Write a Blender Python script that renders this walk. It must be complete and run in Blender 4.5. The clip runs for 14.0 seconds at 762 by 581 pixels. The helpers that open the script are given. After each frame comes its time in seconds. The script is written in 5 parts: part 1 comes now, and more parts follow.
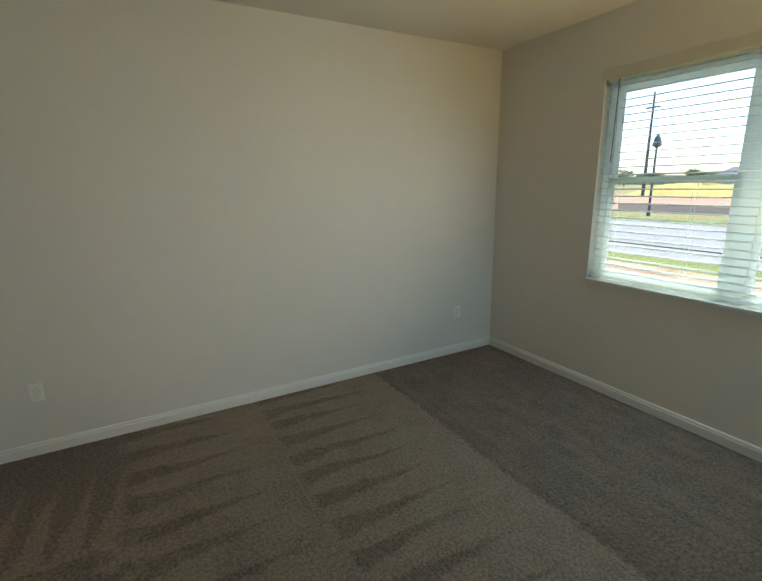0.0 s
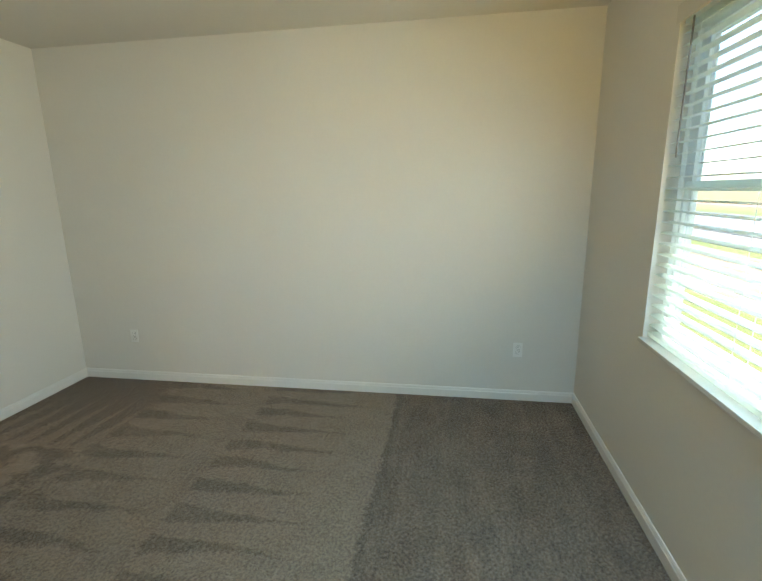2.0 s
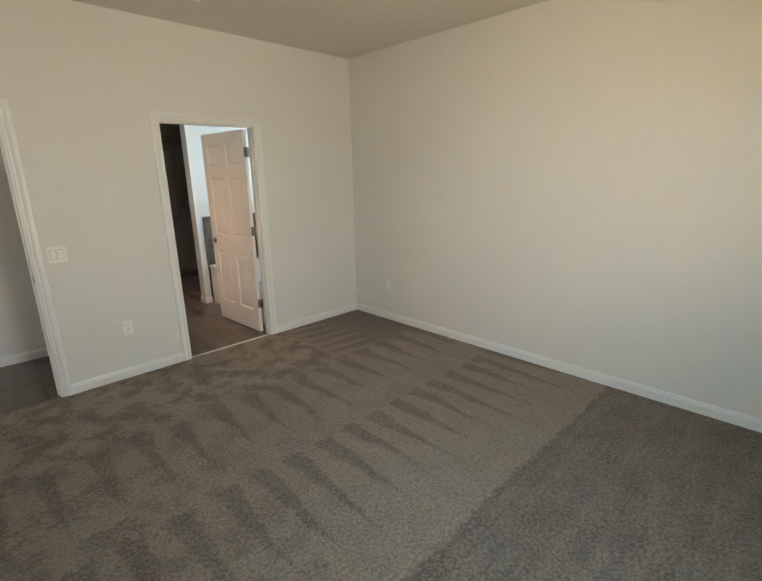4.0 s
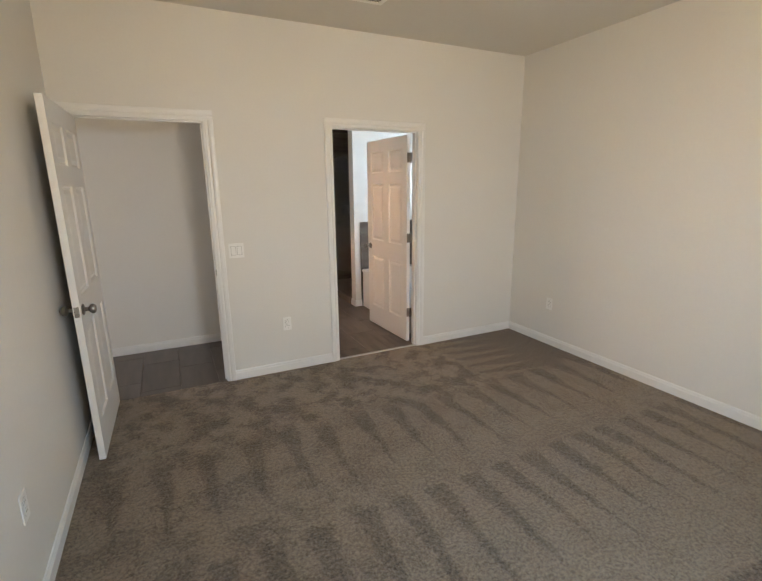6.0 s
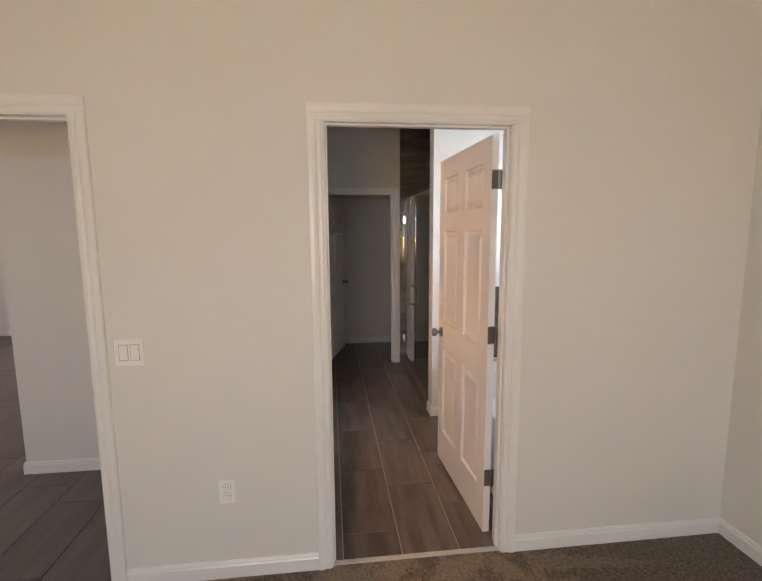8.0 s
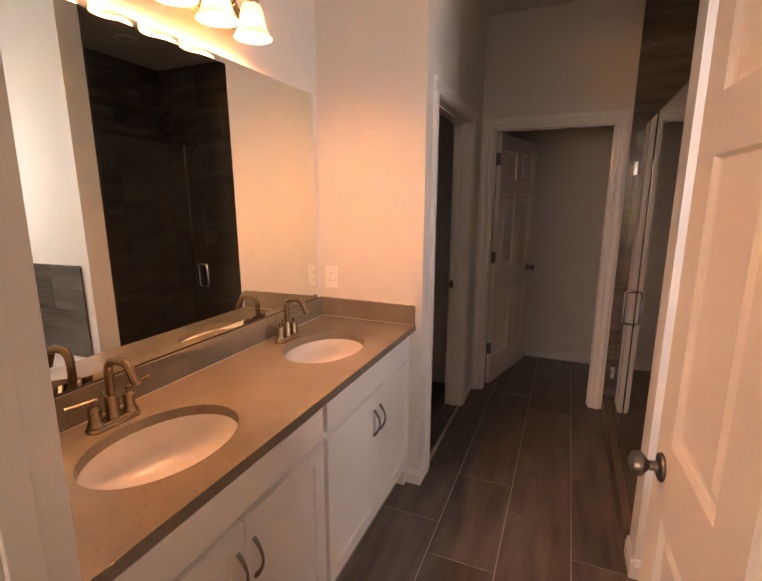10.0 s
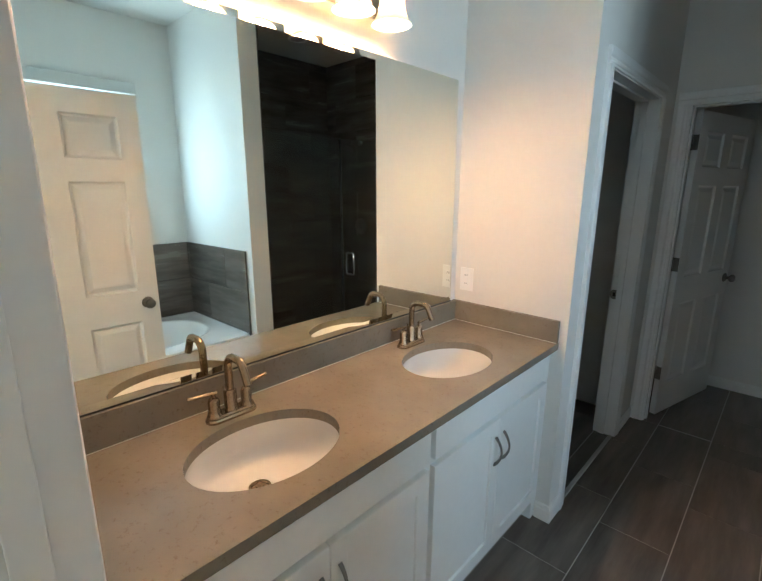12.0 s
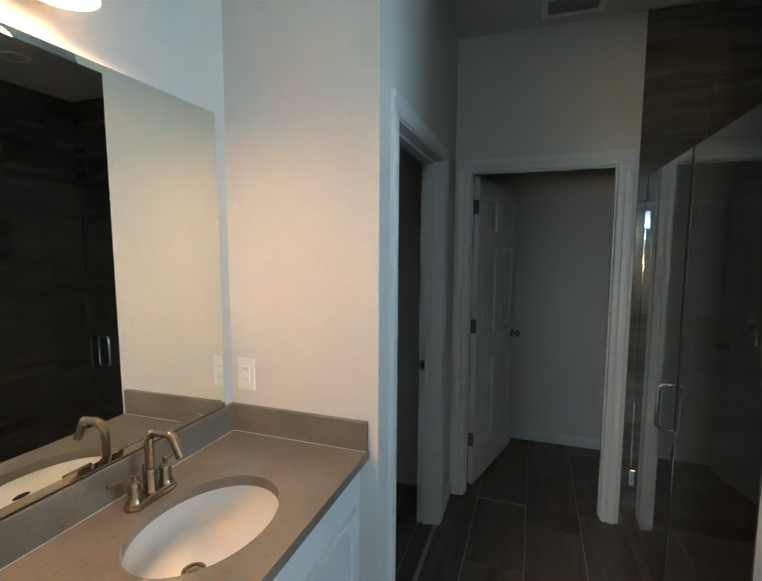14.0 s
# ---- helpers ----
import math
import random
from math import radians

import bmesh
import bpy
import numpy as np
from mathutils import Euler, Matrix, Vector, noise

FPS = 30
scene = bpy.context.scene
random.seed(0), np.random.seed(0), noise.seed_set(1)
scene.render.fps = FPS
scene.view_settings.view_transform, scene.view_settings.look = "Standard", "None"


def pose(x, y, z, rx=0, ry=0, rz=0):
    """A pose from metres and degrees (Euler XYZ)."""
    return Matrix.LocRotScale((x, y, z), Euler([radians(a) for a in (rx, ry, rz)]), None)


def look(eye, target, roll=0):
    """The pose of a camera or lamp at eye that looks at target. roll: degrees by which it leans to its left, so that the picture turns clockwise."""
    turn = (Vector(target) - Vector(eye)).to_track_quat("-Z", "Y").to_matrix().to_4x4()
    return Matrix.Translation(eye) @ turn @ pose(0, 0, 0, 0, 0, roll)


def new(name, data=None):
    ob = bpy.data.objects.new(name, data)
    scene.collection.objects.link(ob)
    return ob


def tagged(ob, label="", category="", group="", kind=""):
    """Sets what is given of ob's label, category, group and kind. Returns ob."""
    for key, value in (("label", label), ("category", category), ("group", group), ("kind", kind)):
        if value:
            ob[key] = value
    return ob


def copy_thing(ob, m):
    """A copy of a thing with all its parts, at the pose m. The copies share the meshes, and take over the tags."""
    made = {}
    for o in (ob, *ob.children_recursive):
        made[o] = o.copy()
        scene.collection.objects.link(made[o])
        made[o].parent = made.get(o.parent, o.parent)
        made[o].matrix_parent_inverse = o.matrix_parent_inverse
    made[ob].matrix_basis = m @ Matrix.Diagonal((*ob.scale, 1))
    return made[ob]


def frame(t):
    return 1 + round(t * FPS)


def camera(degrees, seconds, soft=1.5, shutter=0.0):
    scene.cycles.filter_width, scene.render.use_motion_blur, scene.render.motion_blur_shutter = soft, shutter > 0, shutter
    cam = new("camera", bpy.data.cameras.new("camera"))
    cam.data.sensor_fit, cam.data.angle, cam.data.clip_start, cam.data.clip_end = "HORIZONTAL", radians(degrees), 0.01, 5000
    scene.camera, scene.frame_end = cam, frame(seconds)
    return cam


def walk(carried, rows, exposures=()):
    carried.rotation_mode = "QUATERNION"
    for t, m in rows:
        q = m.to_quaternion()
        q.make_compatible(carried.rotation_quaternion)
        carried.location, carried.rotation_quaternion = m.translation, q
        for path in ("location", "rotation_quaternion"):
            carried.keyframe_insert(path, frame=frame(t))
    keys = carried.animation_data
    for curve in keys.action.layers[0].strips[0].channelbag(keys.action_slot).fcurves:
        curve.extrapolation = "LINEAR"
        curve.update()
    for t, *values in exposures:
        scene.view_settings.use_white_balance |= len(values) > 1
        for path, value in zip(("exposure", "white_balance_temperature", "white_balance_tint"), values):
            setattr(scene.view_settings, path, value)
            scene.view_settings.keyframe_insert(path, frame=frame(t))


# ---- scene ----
cam = camera(81.8, 14.0)
PATH = [
    (0, (-1.232, -1.221, 1.656), (0.468, -2.164, 1.185), -0.9),
    (0.5, (-1.229, -1.788, 1.612), (0.606, -2.414, 1.124), -1.1),
    (1, (-1.233, -2.376, 1.62), (0.671, -2.744, 1.132), -1.2),
    (1.5, (-1.307, -2.961, 1.632), (0.631, -2.985, 1.138), -1.4),
    (2, (-1.349, -3.348, 1.653), (0.578, -3.041, 1.213), -0.9),
    (2.5, (-1.308, -3.671, 1.667), (0.543, -3.038, 1.247), -0.8),
    (3, (-1.326, -3.885, 1.684), (0.292, -2.822, 1.184), -1.0),
    (3.2, (-1.337, -3.934, 1.676), (0.199, -2.752, 1.182), -1.2),
    (5.3, (-1.424, -3.84, 1.58), (-0.335, -2.255, 1.032), -0.8),
    (5.5, (-1.423, -3.807, 1.575), (-0.425, -2.157, 1.045), -0.8),
    (6, (-1.332, -3.645, 1.59), (-0.484, -1.895, 1.124), -0.6),
    (6.5, (-1.012, -3.389, 1.582), (-0.439, -1.499, 1.265), -0.7),
    (7, (-0.62, -2.955, 1.563), (-0.188, -1.026, 1.259), -0.6),
    (7.2, (-0.481, -2.755, 1.595), (-0.075, -0.821, 1.29), -0.6),
    (9.3, (0.494, -0.668, 1.593), (0.127, 1.29, 1.405), 0.1),
    (9.5, (0.512, -0.493, 1.562), (0.028, 1.436, 1.351), -0.0),
    (10, (0.509, -0.174, 1.511), (-0.252, 1.633, 1.118), 0.2),
    (10.5, (0.504, 0.008, 1.402), (-0.516, 1.564, 0.67), 0.6),
    (11, (0.505, 0.054, 1.377), (-0.618, 1.473, 0.524), 0.7),
    (11.5, (0.5, 0.051, 1.457), (-0.726, 1.436, 0.697), 0.7),
    (12, (0.506, 0.02, 1.562), (-0.821, 1.444, 1.103), 0.4),
    (12.5, (0.494, 0.004, 1.619), (-0.897, 1.421, 1.379), 0.4),
    (13, (0.398, 0.062, 1.619), (-0.998, 1.485, 1.463), 0.4),
    (13.5, (0.314, 0.225, 1.594), (-0.788, 1.887, 1.444), 0.3),
    (14, (0.336, 0.558, 1.577), (-0.319, 2.438, 1.387), 0.3),
]
EXPOSURES = [
    (0, 2.02, 6250, 4), (0.5, 2.4, 6250, 4), (1.5, 2.7, 6200, 2), (2.5, 2.8, 6150, 2), (3.0, 2.65, 6450, 6), (5.5, 2.88, 6650, 17), (7.0, 2.9, 6800, 24),
    (9.5, 2.74, 8500, 40), (10.0, 2.74, 9900, 49), (10.5, 3.0, 6500, 17), (11.0, 3.08, 5700, 8), (11.7, 3.0, 5700, 6), (12.5, 2.9, 5950, 6), (13.5, 2.46, 5850, 5), (14.0, 2.66, 5550, 3),
]
walk(cam, [(t, look(eye, target, roll)) for t, eye, target, roll in PATH], EXPOSURES)

# ---- world, sun and lamps ----
world = bpy.data.worlds.new("sky")
scene.world = world
world.use_nodes = True
wn = world.node_tree.nodes
sky = wn.new("ShaderNodeTexSky")
sky.sky_type = "NISHITA"
sky.sun_disc = False
sky.sun_elevation = radians(72)
sky.sun_rotation = radians(188)
sky.dust_density = 1.0
world.node_tree.links.new(sky.outputs[0], wn["Background"].inputs[0])
wn["Background"].inputs[1].default_value = 0.10
sun = new("sun", bpy.data.lights.new("sun", "SUN"))
sun.data.energy = 2.2
sun.data.angle = radians(0.6)
sun.data.color = (1.0, 0.95, 0.87)
sun.matrix_world = look((-1.5, -10, 31), (0, 0, 0))


def window_lamp(name, eye, target, w, h, power, colour, spread_deg=180):
    """An area lamp added in place of the daylight at a window's opening."""
    ob = new(name, bpy.data.lights.new(name, "AREA"))
    ob.data.shape, ob.data.size, ob.data.size_y = "RECTANGLE", w, h
    ob.data.energy, ob.data.color, ob.data.spread = power, colour, radians(spread_deg)
    ob.matrix_world = look(eye, target)


# out of view, before the blind: cool sky aimed down, warm ground bounce aimed up
window_lamp("bedroom_skylight", (-0.60, -4.265, 1.92), (-0.25, -3.40, 1.05), 0.64, 0.42, 5.4, (0.52, 0.80, 1.0), 158)
window_lamp("bedroom_groundlight", (-0.60, -4.265, 1.30), (-0.25, -3.40, 2.15), 0.64, 0.42, 5.4, (1.0, 0.675, 0.24), 158)
window_lamp("bath_skylight", (1.955, 0.95, 1.66), (0.95, 1.05, 1.95), 0.60, 0.66, 2.5, (0.69, 0.89, 1.0))
# added to brighten the great room, from an assumed window that is never seen
window_lamp("great_room_fill", (-5.68, 2.4, 1.6), (-4.6, 2.4, 1.3), 2.2, 1.2, 8.0, (1.0, 0.93, 0.84))


# ---- materials ----
def mat(name):
    m = bpy.data.materials.new(name)
    m.use_nodes = True
    return m, m.node_tree, m.node_tree.nodes["Principled BSDF"]


def node(nt, kind, **values):
    n = nt.nodes.new("ShaderNode" + kind)
    for key, value in values.items():
        if key in n.inputs:
            n.inputs[key].default_value = value
    return n


def wire(nt, a, b, out=0, into=0):
    nt.links.new(a.outputs[out], b.inputs[into])


def calc(nt, op, a, b=None, c=None):
    """A math node; a, b and c are sockets or numbers. Returns its output socket."""
    n = nt.nodes.new("ShaderNodeMath")
    n.operation = op
    for i, v in enumerate((a, b, c)):
        if v is None:
            continue
        if isinstance(v, (int, float)):
            n.inputs[i].default_value = v
        else:
            nt.links.new(v, n.inputs[i])
    return n.outputs[0]


def mixed(nt, fac, a, b):
    """A colour mix; a and b are colours or sockets."""
    n = nt.nodes.new("ShaderNodeMix")
    n.data_type = "RGBA"
    if isinstance(fac, (int, float)):
        n.inputs[0].default_value = fac
    else:
        nt.links.new(fac, n.inputs[0])
    for i, v in ((6, a), (7, b)):
        if isinstance(v, tuple):
            n.inputs[i].default_value = (*v, 1)
        else:
            nt.links.new(v, n.inputs[i])
    return n.outputs[2]


def noise_at(nt, scale, detail=3.0, vector=None, rough=0.5):
    n = node(nt, "TexNoise", Scale=scale, Detail=detail, Roughness=rough)
    if vector is not None:
        nt.links.new(vector, n.inputs["Vector"])
    return n.outputs[0]


def spread(nt, value, low, high):
    n = node(nt, "MapRange")
    nt.links.new(value, n.inputs[0])
    n.inputs[1].default_value, n.inputs[2].default_value = low, high
    return n.outputs[0]


def bumped(nt, bsdf, height, strength, distance):
    b = node(nt, "Bump", Strength=strength, Distance=distance)
    nt.links.new(height, b.inputs["Height"])
    wire(nt, b, bsdf, 0, bsdf.inputs.find("Normal"))


def surface(name, low, high, rough=0.5, metal=0.0, grain=40.0, broad=2.0, relief=0.0, relief_scale=200.0, spec=0.5):
    """A surface whose colour wanders between two tones at two scales, with fine relief."""
    m, nt, bsdf = mat(name)
    co = node(nt, "TexCoord").outputs["Object"]
    f = calc(nt, "ADD", calc(nt, "MULTIPLY", noise_at(nt, grain, 4, co), 0.5), calc(nt, "MULTIPLY", noise_at(nt, broad, 2, co), 0.5))
    nt.links.new(mixed(nt, spread(nt, f, 0.3, 0.7), low, high), bsdf.inputs["Base Color"])
    nt.links.new(calc(nt, "ADD", rough - 0.06, calc(nt, "MULTIPLY", noise_at(nt, broad * 3, 3, co), 0.12)), bsdf.inputs["Roughness"])
    bsdf.inputs["Metallic"].default_value = metal
    bsdf.inputs["Specular IOR Level"].default_value = spec
    if relief:
        bumped(nt, bsdf, noise_at(nt, relief_scale, 2, co), relief, 0.002)
    return m


WALL = surface("wall_paint", (0.72, 0.705, 0.67), (0.75, 0.735, 0.70), 0.75, grain=60, broad=0.8, relief=0.05, relief_scale=120)
CEIL = surface("ceiling_paint", (0.66, 0.645, 0.61), (0.70, 0.685, 0.65), 0.9, grain=50, broad=0.7, relief=0.5, relief_scale=90)
TRIM = surface("trim_paint", (0.78, 0.775, 0.76), (0.82, 0.815, 0.80), 0.35, grain=30, broad=2, relief=0.05, relief_scale=60)
DOOR = surface("door_paint", (0.76, 0.75, 0.73), (0.80, 0.79, 0.77), 0.38, grain=80, broad=2, relief=0.15, relief_scale=160)
CABINET = surface("cabinet_paint", (0.77, 0.77, 0.75), (0.81, 0.81, 0.79), 0.35, grain=40, broad=2)
PLASTIC = surface("white_plastic", (0.83, 0.83, 0.81), (0.86, 0.86, 0.84), 0.3, grain=30, broad=5)
# white greyed to carry the shade on the valance front; the caulk shares it
VALANCE = surface("valance_board", (0.60, 0.59, 0.55), (0.65, 0.64, 0.60), 0.4, grain=30, broad=3)
CERAMIC = surface("white_ceramic", (0.70, 0.70, 0.68), (0.74, 0.74, 0.72), 0.06, grain=8, broad=2)
ACRYLIC = surface("tub_acrylic", (0.80, 0.82, 0.82), (0.84, 0.86, 0.86), 0.15, grain=8, broad=2)
# grey that stands for the dim depth of ducts and of gaps in cover plates
DUCT = surface("grey_duct", (0.24, 0.235, 0.22), (0.30, 0.29, 0.275), 0.6)
# near-black: shade in slots, holes and the mirror's foot gap, and seal rubber
DARK = surface("dark_void", (0.02, 0.018, 0.016), (0.03, 0.028, 0.025), 0.8)
NICKEL = surface("satin_nickel", (0.40, 0.37, 0.33), (0.50, 0.465, 0.42), 0.28, 1.0, grain=120, broad=10)
BRONZE = surface("champagne_bronze", (0.33, 0.25, 0.165), (0.42, 0.325, 0.22), 0.25, 1.0, grain=150, broad=12)
PEWTER = surface("dark_pewter", (0.20, 0.19, 0.175), (0.27, 0.255, 0.235), 0.35, 1.0, grain=100, broad=10)
CHROME = surface("chrome", (0.66, 0.67, 0.68), (0.74, 0.75, 0.76), 0.1, 1.0, grain=60, broad=8)
GROUT = surface("grout", (0.46, 0.43, 0.385), (0.54, 0.505, 0.46), 0.9, grain=200, broad=4, relief=0.4, relief_scale=400)
GROUT_DARK = surface("dark_grout", (0.07, 0.065, 0.06), (0.10, 0.094, 0.088), 0.9, grain=200, broad=4)
GROUT_HALL = surface("hall_grout", (0.15, 0.135, 0.12), (0.19, 0.172, 0.155), 0.9, grain=200, broad=4)
PAN = surface("shower_pan", (0.50, 0.48, 0.44), (0.60, 0.58, 0.54), 0.4, grain=60, broad=3)
SHOWER_FLOOR = surface("shower_floor", (0.13, 0.12, 0.11), (0.19, 0.175, 0.16), 0.45, grain=60, broad=3)
ENTRY = surface("stained_entry_door", (0.10, 0.055, 0.035), (0.15, 0.085, 0.055), 0.4, grain=25, broad=3)
SCREEN = surface("thermostat_face", (0.02, 0.02, 0.022), (0.03, 0.03, 0.032), 0.2)


def tile_material(name, dark, light, rough, along):
    """Porcelain that imitates weathered wood: veins along one axis, each tile cut from elsewhere."""
    m, nt, bsdf = mat(name)
    co = node(nt, "TexCoord").outputs["Object"]
    rnd = node(nt, "ObjectInfo").outputs["Random"]
    off = node(nt, "CombineXYZ")
    nt.links.new(calc(nt, "MULTIPLY", rnd, 37.0), off.inputs[0])
    nt.links.new(calc(nt, "MULTIPLY", rnd, 91.0), off.inputs[1])
    nt.links.new(calc(nt, "MULTIPLY", rnd, 53.0), off.inputs[2])
    add = nt.nodes.new("ShaderNodeVectorMath")
    nt.links.new(co, add.inputs[0]), nt.links.new(off.outputs[0], add.inputs[1])
    mapped = node(nt, "Mapping")
    wire(nt, add, mapped)
    mapped.inputs["Scale"].default_value = [0.8 if i == along else 6.0 for i in range(3)]
    vein = noise_at(nt, 2.2, 7, mapped.outputs[0], 0.62)
    cloud = noise_at(nt, 4.5, 3, add.outputs[0])
    f = calc(nt, "ADD", calc(nt, "MULTIPLY", vein, 0.85), calc(nt, "MULTIPLY", cloud, 0.15))
    f = calc(nt, "ADD", spread(nt, f, 0.32, 0.68), calc(nt, "MULTIPLY", calc(nt, "SUBTRACT", rnd, 0.5), 0.28))
    nt.links.new(mixed(nt, f, dark, light), bsdf.inputs["Base Color"])
    nt.links.new(calc(nt, "ADD", rough, calc(nt, "MULTIPLY", vein, 0.18)), bsdf.inputs["Roughness"])
    bumped(nt, bsdf, vein, 0.12, 0.001)
    return m


TILE = tile_material("floor_tile", (0.078, 0.060, 0.048), (0.205, 0.170, 0.142), 0.24, 1)
WALL_TILE = tile_material("wall_tile", (0.075, 0.062, 0.052), (0.20, 0.178, 0.155), 0.16, 0)
WALL_TILE_Y = tile_material("wall_tile_side", (0.075, 0.062, 0.052), (0.20, 0.178, 0.155), 0.16, 1)


def carpet_material():
    """Cut pile with vacuum strokes: two bands of dark wedges, cross strokes in a corner, trodden pile elsewhere."""
    m, nt, bsdf = mat("carpet")
    co = node(nt, "TexCoord").outputs["Object"]
    sep = node(nt, "SeparateXYZ")
    nt.links.new(co, sep.inputs[0])
    X, Y = sep.outputs[0], sep.outputs[1]

    def mul(p, q):
        return calc(nt, "MULTIPLY", p, q)

    def add(p, q):
        return calc(nt, "ADD", p, q)

    def inv(p):
        return calc(nt, "SUBTRACT", 1.0, p)

    def blend(fac, p, q):
        return add(mul(p, inv(fac)), mul(q, fac))

    wob = calc(nt, "SUBTRACT", noise_at(nt, 2.2, 3, co), 0.5)
    fray = calc(nt, "SUBTRACT", noise_at(nt, 34, 4, co, 0.7), 0.5)
    clump = calc(nt, "SUBTRACT", noise_at(nt, 11, 4, co, 0.65), 0.5)
    yj = add(Y, add(mul(fray, 0.13), add(mul(wob, 0.05), mul(clump, 0.07))))
    xj = add(X, add(mul(fray, 0.06), add(mul(wob, 0.12), mul(clump, 0.05))))

    def strokes(y_tip, y_head, pitch, phase, reach, wide):
        """Dark wedges, wide at y_head and running out towards y_tip; 1 where the pile lies dark."""
        u = calc(nt, "DIVIDE", calc(nt, "SUBTRACT", yj, y_tip), y_head - y_tip)
        xs = add(calc(nt, "DIVIDE", xj, pitch), phase)
        cell = node(nt, "TexWhiteNoise")
        cell.noise_dimensions = "1D"
        nt.links.new(add(calc(nt, "FLOOR", xs), phase * 7.3), cell.inputs["W"])
        rnd = cell.outputs[0]
        off = calc(nt, "ABSOLUTE", calc(nt, "SUBTRACT", calc(nt, "FRACT", xs), add(0.42, mul(rnd, 0.16))))
        start = add(reach, mul(calc(nt, "SUBTRACT", rnd, 0.5), 0.22))
        half = mul(calc(nt, "SUBTRACT", u, start), add(wide, mul(rnd, 0.10)))
        return spread(nt, calc(nt, "SUBTRACT", half, off), -0.04, 0.06)

    mott = spread(nt, add(noise_at(nt, 5.2, 5, co, 0.62), mul(fray, 0.22)), 0.42, 0.555)
    band_1 = inv(mul(strokes(-2.94, -1.90, 0.218, 0.30, 0.24, 0.36), 0.78))
    band_2 = inv(mul(strokes(-1.90, -0.98, 0.245, 0.62, 0.18, 0.32), 0.84))
    # cross strokes beside the bathroom door, pale wedges that run out along x
    v = add(calc(nt, "DIVIDE", add(yj, mul(X, 0.12)), 0.165), 0.35)
    vo = calc(nt, "ABSOLUTE", calc(nt, "SUBTRACT", calc(nt, "FRACT", v), 0.5))
    run = mul(calc(nt, "SUBTRACT", 1.62, xj), 0.62)
    cross = add(0.24, mul(spread(nt, calc(nt, "SUBTRACT", run, vo), -0.05, 0.08), 0.56))
    seam = spread(nt, calc(nt, "ABSOLUTE", calc(nt, "SUBTRACT", xj, 0.95)), 0.035, 0.010)
    cross = calc(nt, "MAXIMUM", cross, mul(seam, 0.85))
    # the window strip: pile lying away from the light, darkened in the colour, faintly streaked paler
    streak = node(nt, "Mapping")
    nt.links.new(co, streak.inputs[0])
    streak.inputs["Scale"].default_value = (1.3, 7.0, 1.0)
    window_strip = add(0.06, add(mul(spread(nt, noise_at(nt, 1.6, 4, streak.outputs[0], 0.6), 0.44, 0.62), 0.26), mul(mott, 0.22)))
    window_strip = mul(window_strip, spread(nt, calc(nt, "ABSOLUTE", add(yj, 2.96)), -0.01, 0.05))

    at_band_2 = spread(nt, yj, -1.905, -1.885)
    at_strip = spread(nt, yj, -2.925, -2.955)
    at_north = spread(nt, add(yj, mul(wob, 0.25)), -1.06, -0.92)
    at_east = spread(nt, xj, 0.925, 0.945)
    west = spread(nt, add(X, mul(wob, 1.0)), -0.05, -0.95)
    trodden = add(0.20, mul(mott, 1.0))
    lay = blend(at_band_2, add(mul(band_1, 0.80), mul(mott, 0.20)), add(mul(band_2, 0.72), mul(mott, 0.28)))
    lay = blend(mul(west, 0.55), lay, mul(calc(nt, "MINIMUM", lay, trodden), 1.0))
    lay = blend(at_north, lay, blend(at_east, trodden, cross))
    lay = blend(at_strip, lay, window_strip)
    tuft = add(mul(spread(nt, noise_at(nt, 60, 4, co, 0.7), 0.36, 0.64), 0.6), mul(spread(nt, noise_at(nt, 135, 4, co, 0.75), 0.36, 0.64), 0.4))
    # the lay of the pile goes into the base colour as light and dark
    tone = add(add(mul(lay, 0.54), 0.16), mul(calc(nt, "SUBTRACT", tuft, 0.5), 1.15))
    nt.links.new(mixed(nt, tone, (0.068, 0.042, 0.024), (0.338, 0.261, 0.187)), bsdf.inputs["Base Color"])
    bsdf.inputs["Roughness"].default_value = 0.95
    bsdf.inputs["Specular IOR Level"].default_value = 0.15
    bsdf.inputs["Sheen Weight"].default_value = 0.25
    bumped(nt, bsdf, add(noise_at(nt, 85, 5, co, 0.78), mul(lay, 0.3)), 1.0, 0.014)
    return m


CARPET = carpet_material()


def quartz_material():
    m, nt, bsdf = mat("quartz")
    co = node(nt, "TexCoord").outputs["Object"]
    base = mixed(nt, spread(nt, noise_at(nt, 6, 3, co), 0.35, 0.65), (0.200, 0.177, 0.138), (0.235, 0.207, 0.163))
    speck = spread(nt, noise_at(nt, 75, 6, co, 0.75), 0.56, 0.70)
    fleck = spread(nt, noise_at(nt, 310, 3, co), 0.67, 0.80)
    nt.links.new(mixed(nt, fleck, mixed(nt, speck, base, (0.150, 0.118, 0.082)), (0.28, 0.245, 0.195)), bsdf.inputs["Base Color"])
    bsdf.inputs["Roughness"].default_value = 0.09
    return m


QUARTZ = quartz_material()


def glass_material(name, tint, rough=0.0):
    m, nt, bsdf = mat(name)
    bsdf.inputs["Base Color"].default_value = (*tint, 1)
    bsdf.inputs["Transmission Weight"].default_value = 1.0
    bsdf.inputs["Roughness"].default_value = rough
    bsdf.inputs["IOR"].default_value = 1.45
    return m


GLASS = glass_material("clear_glass", (0.96, 0.985, 0.975))
MIRROR, _nt, _b = mat("mirror_silver")
_b.inputs["Base Color"].default_value = (0.885, 0.92, 0.855, 1)
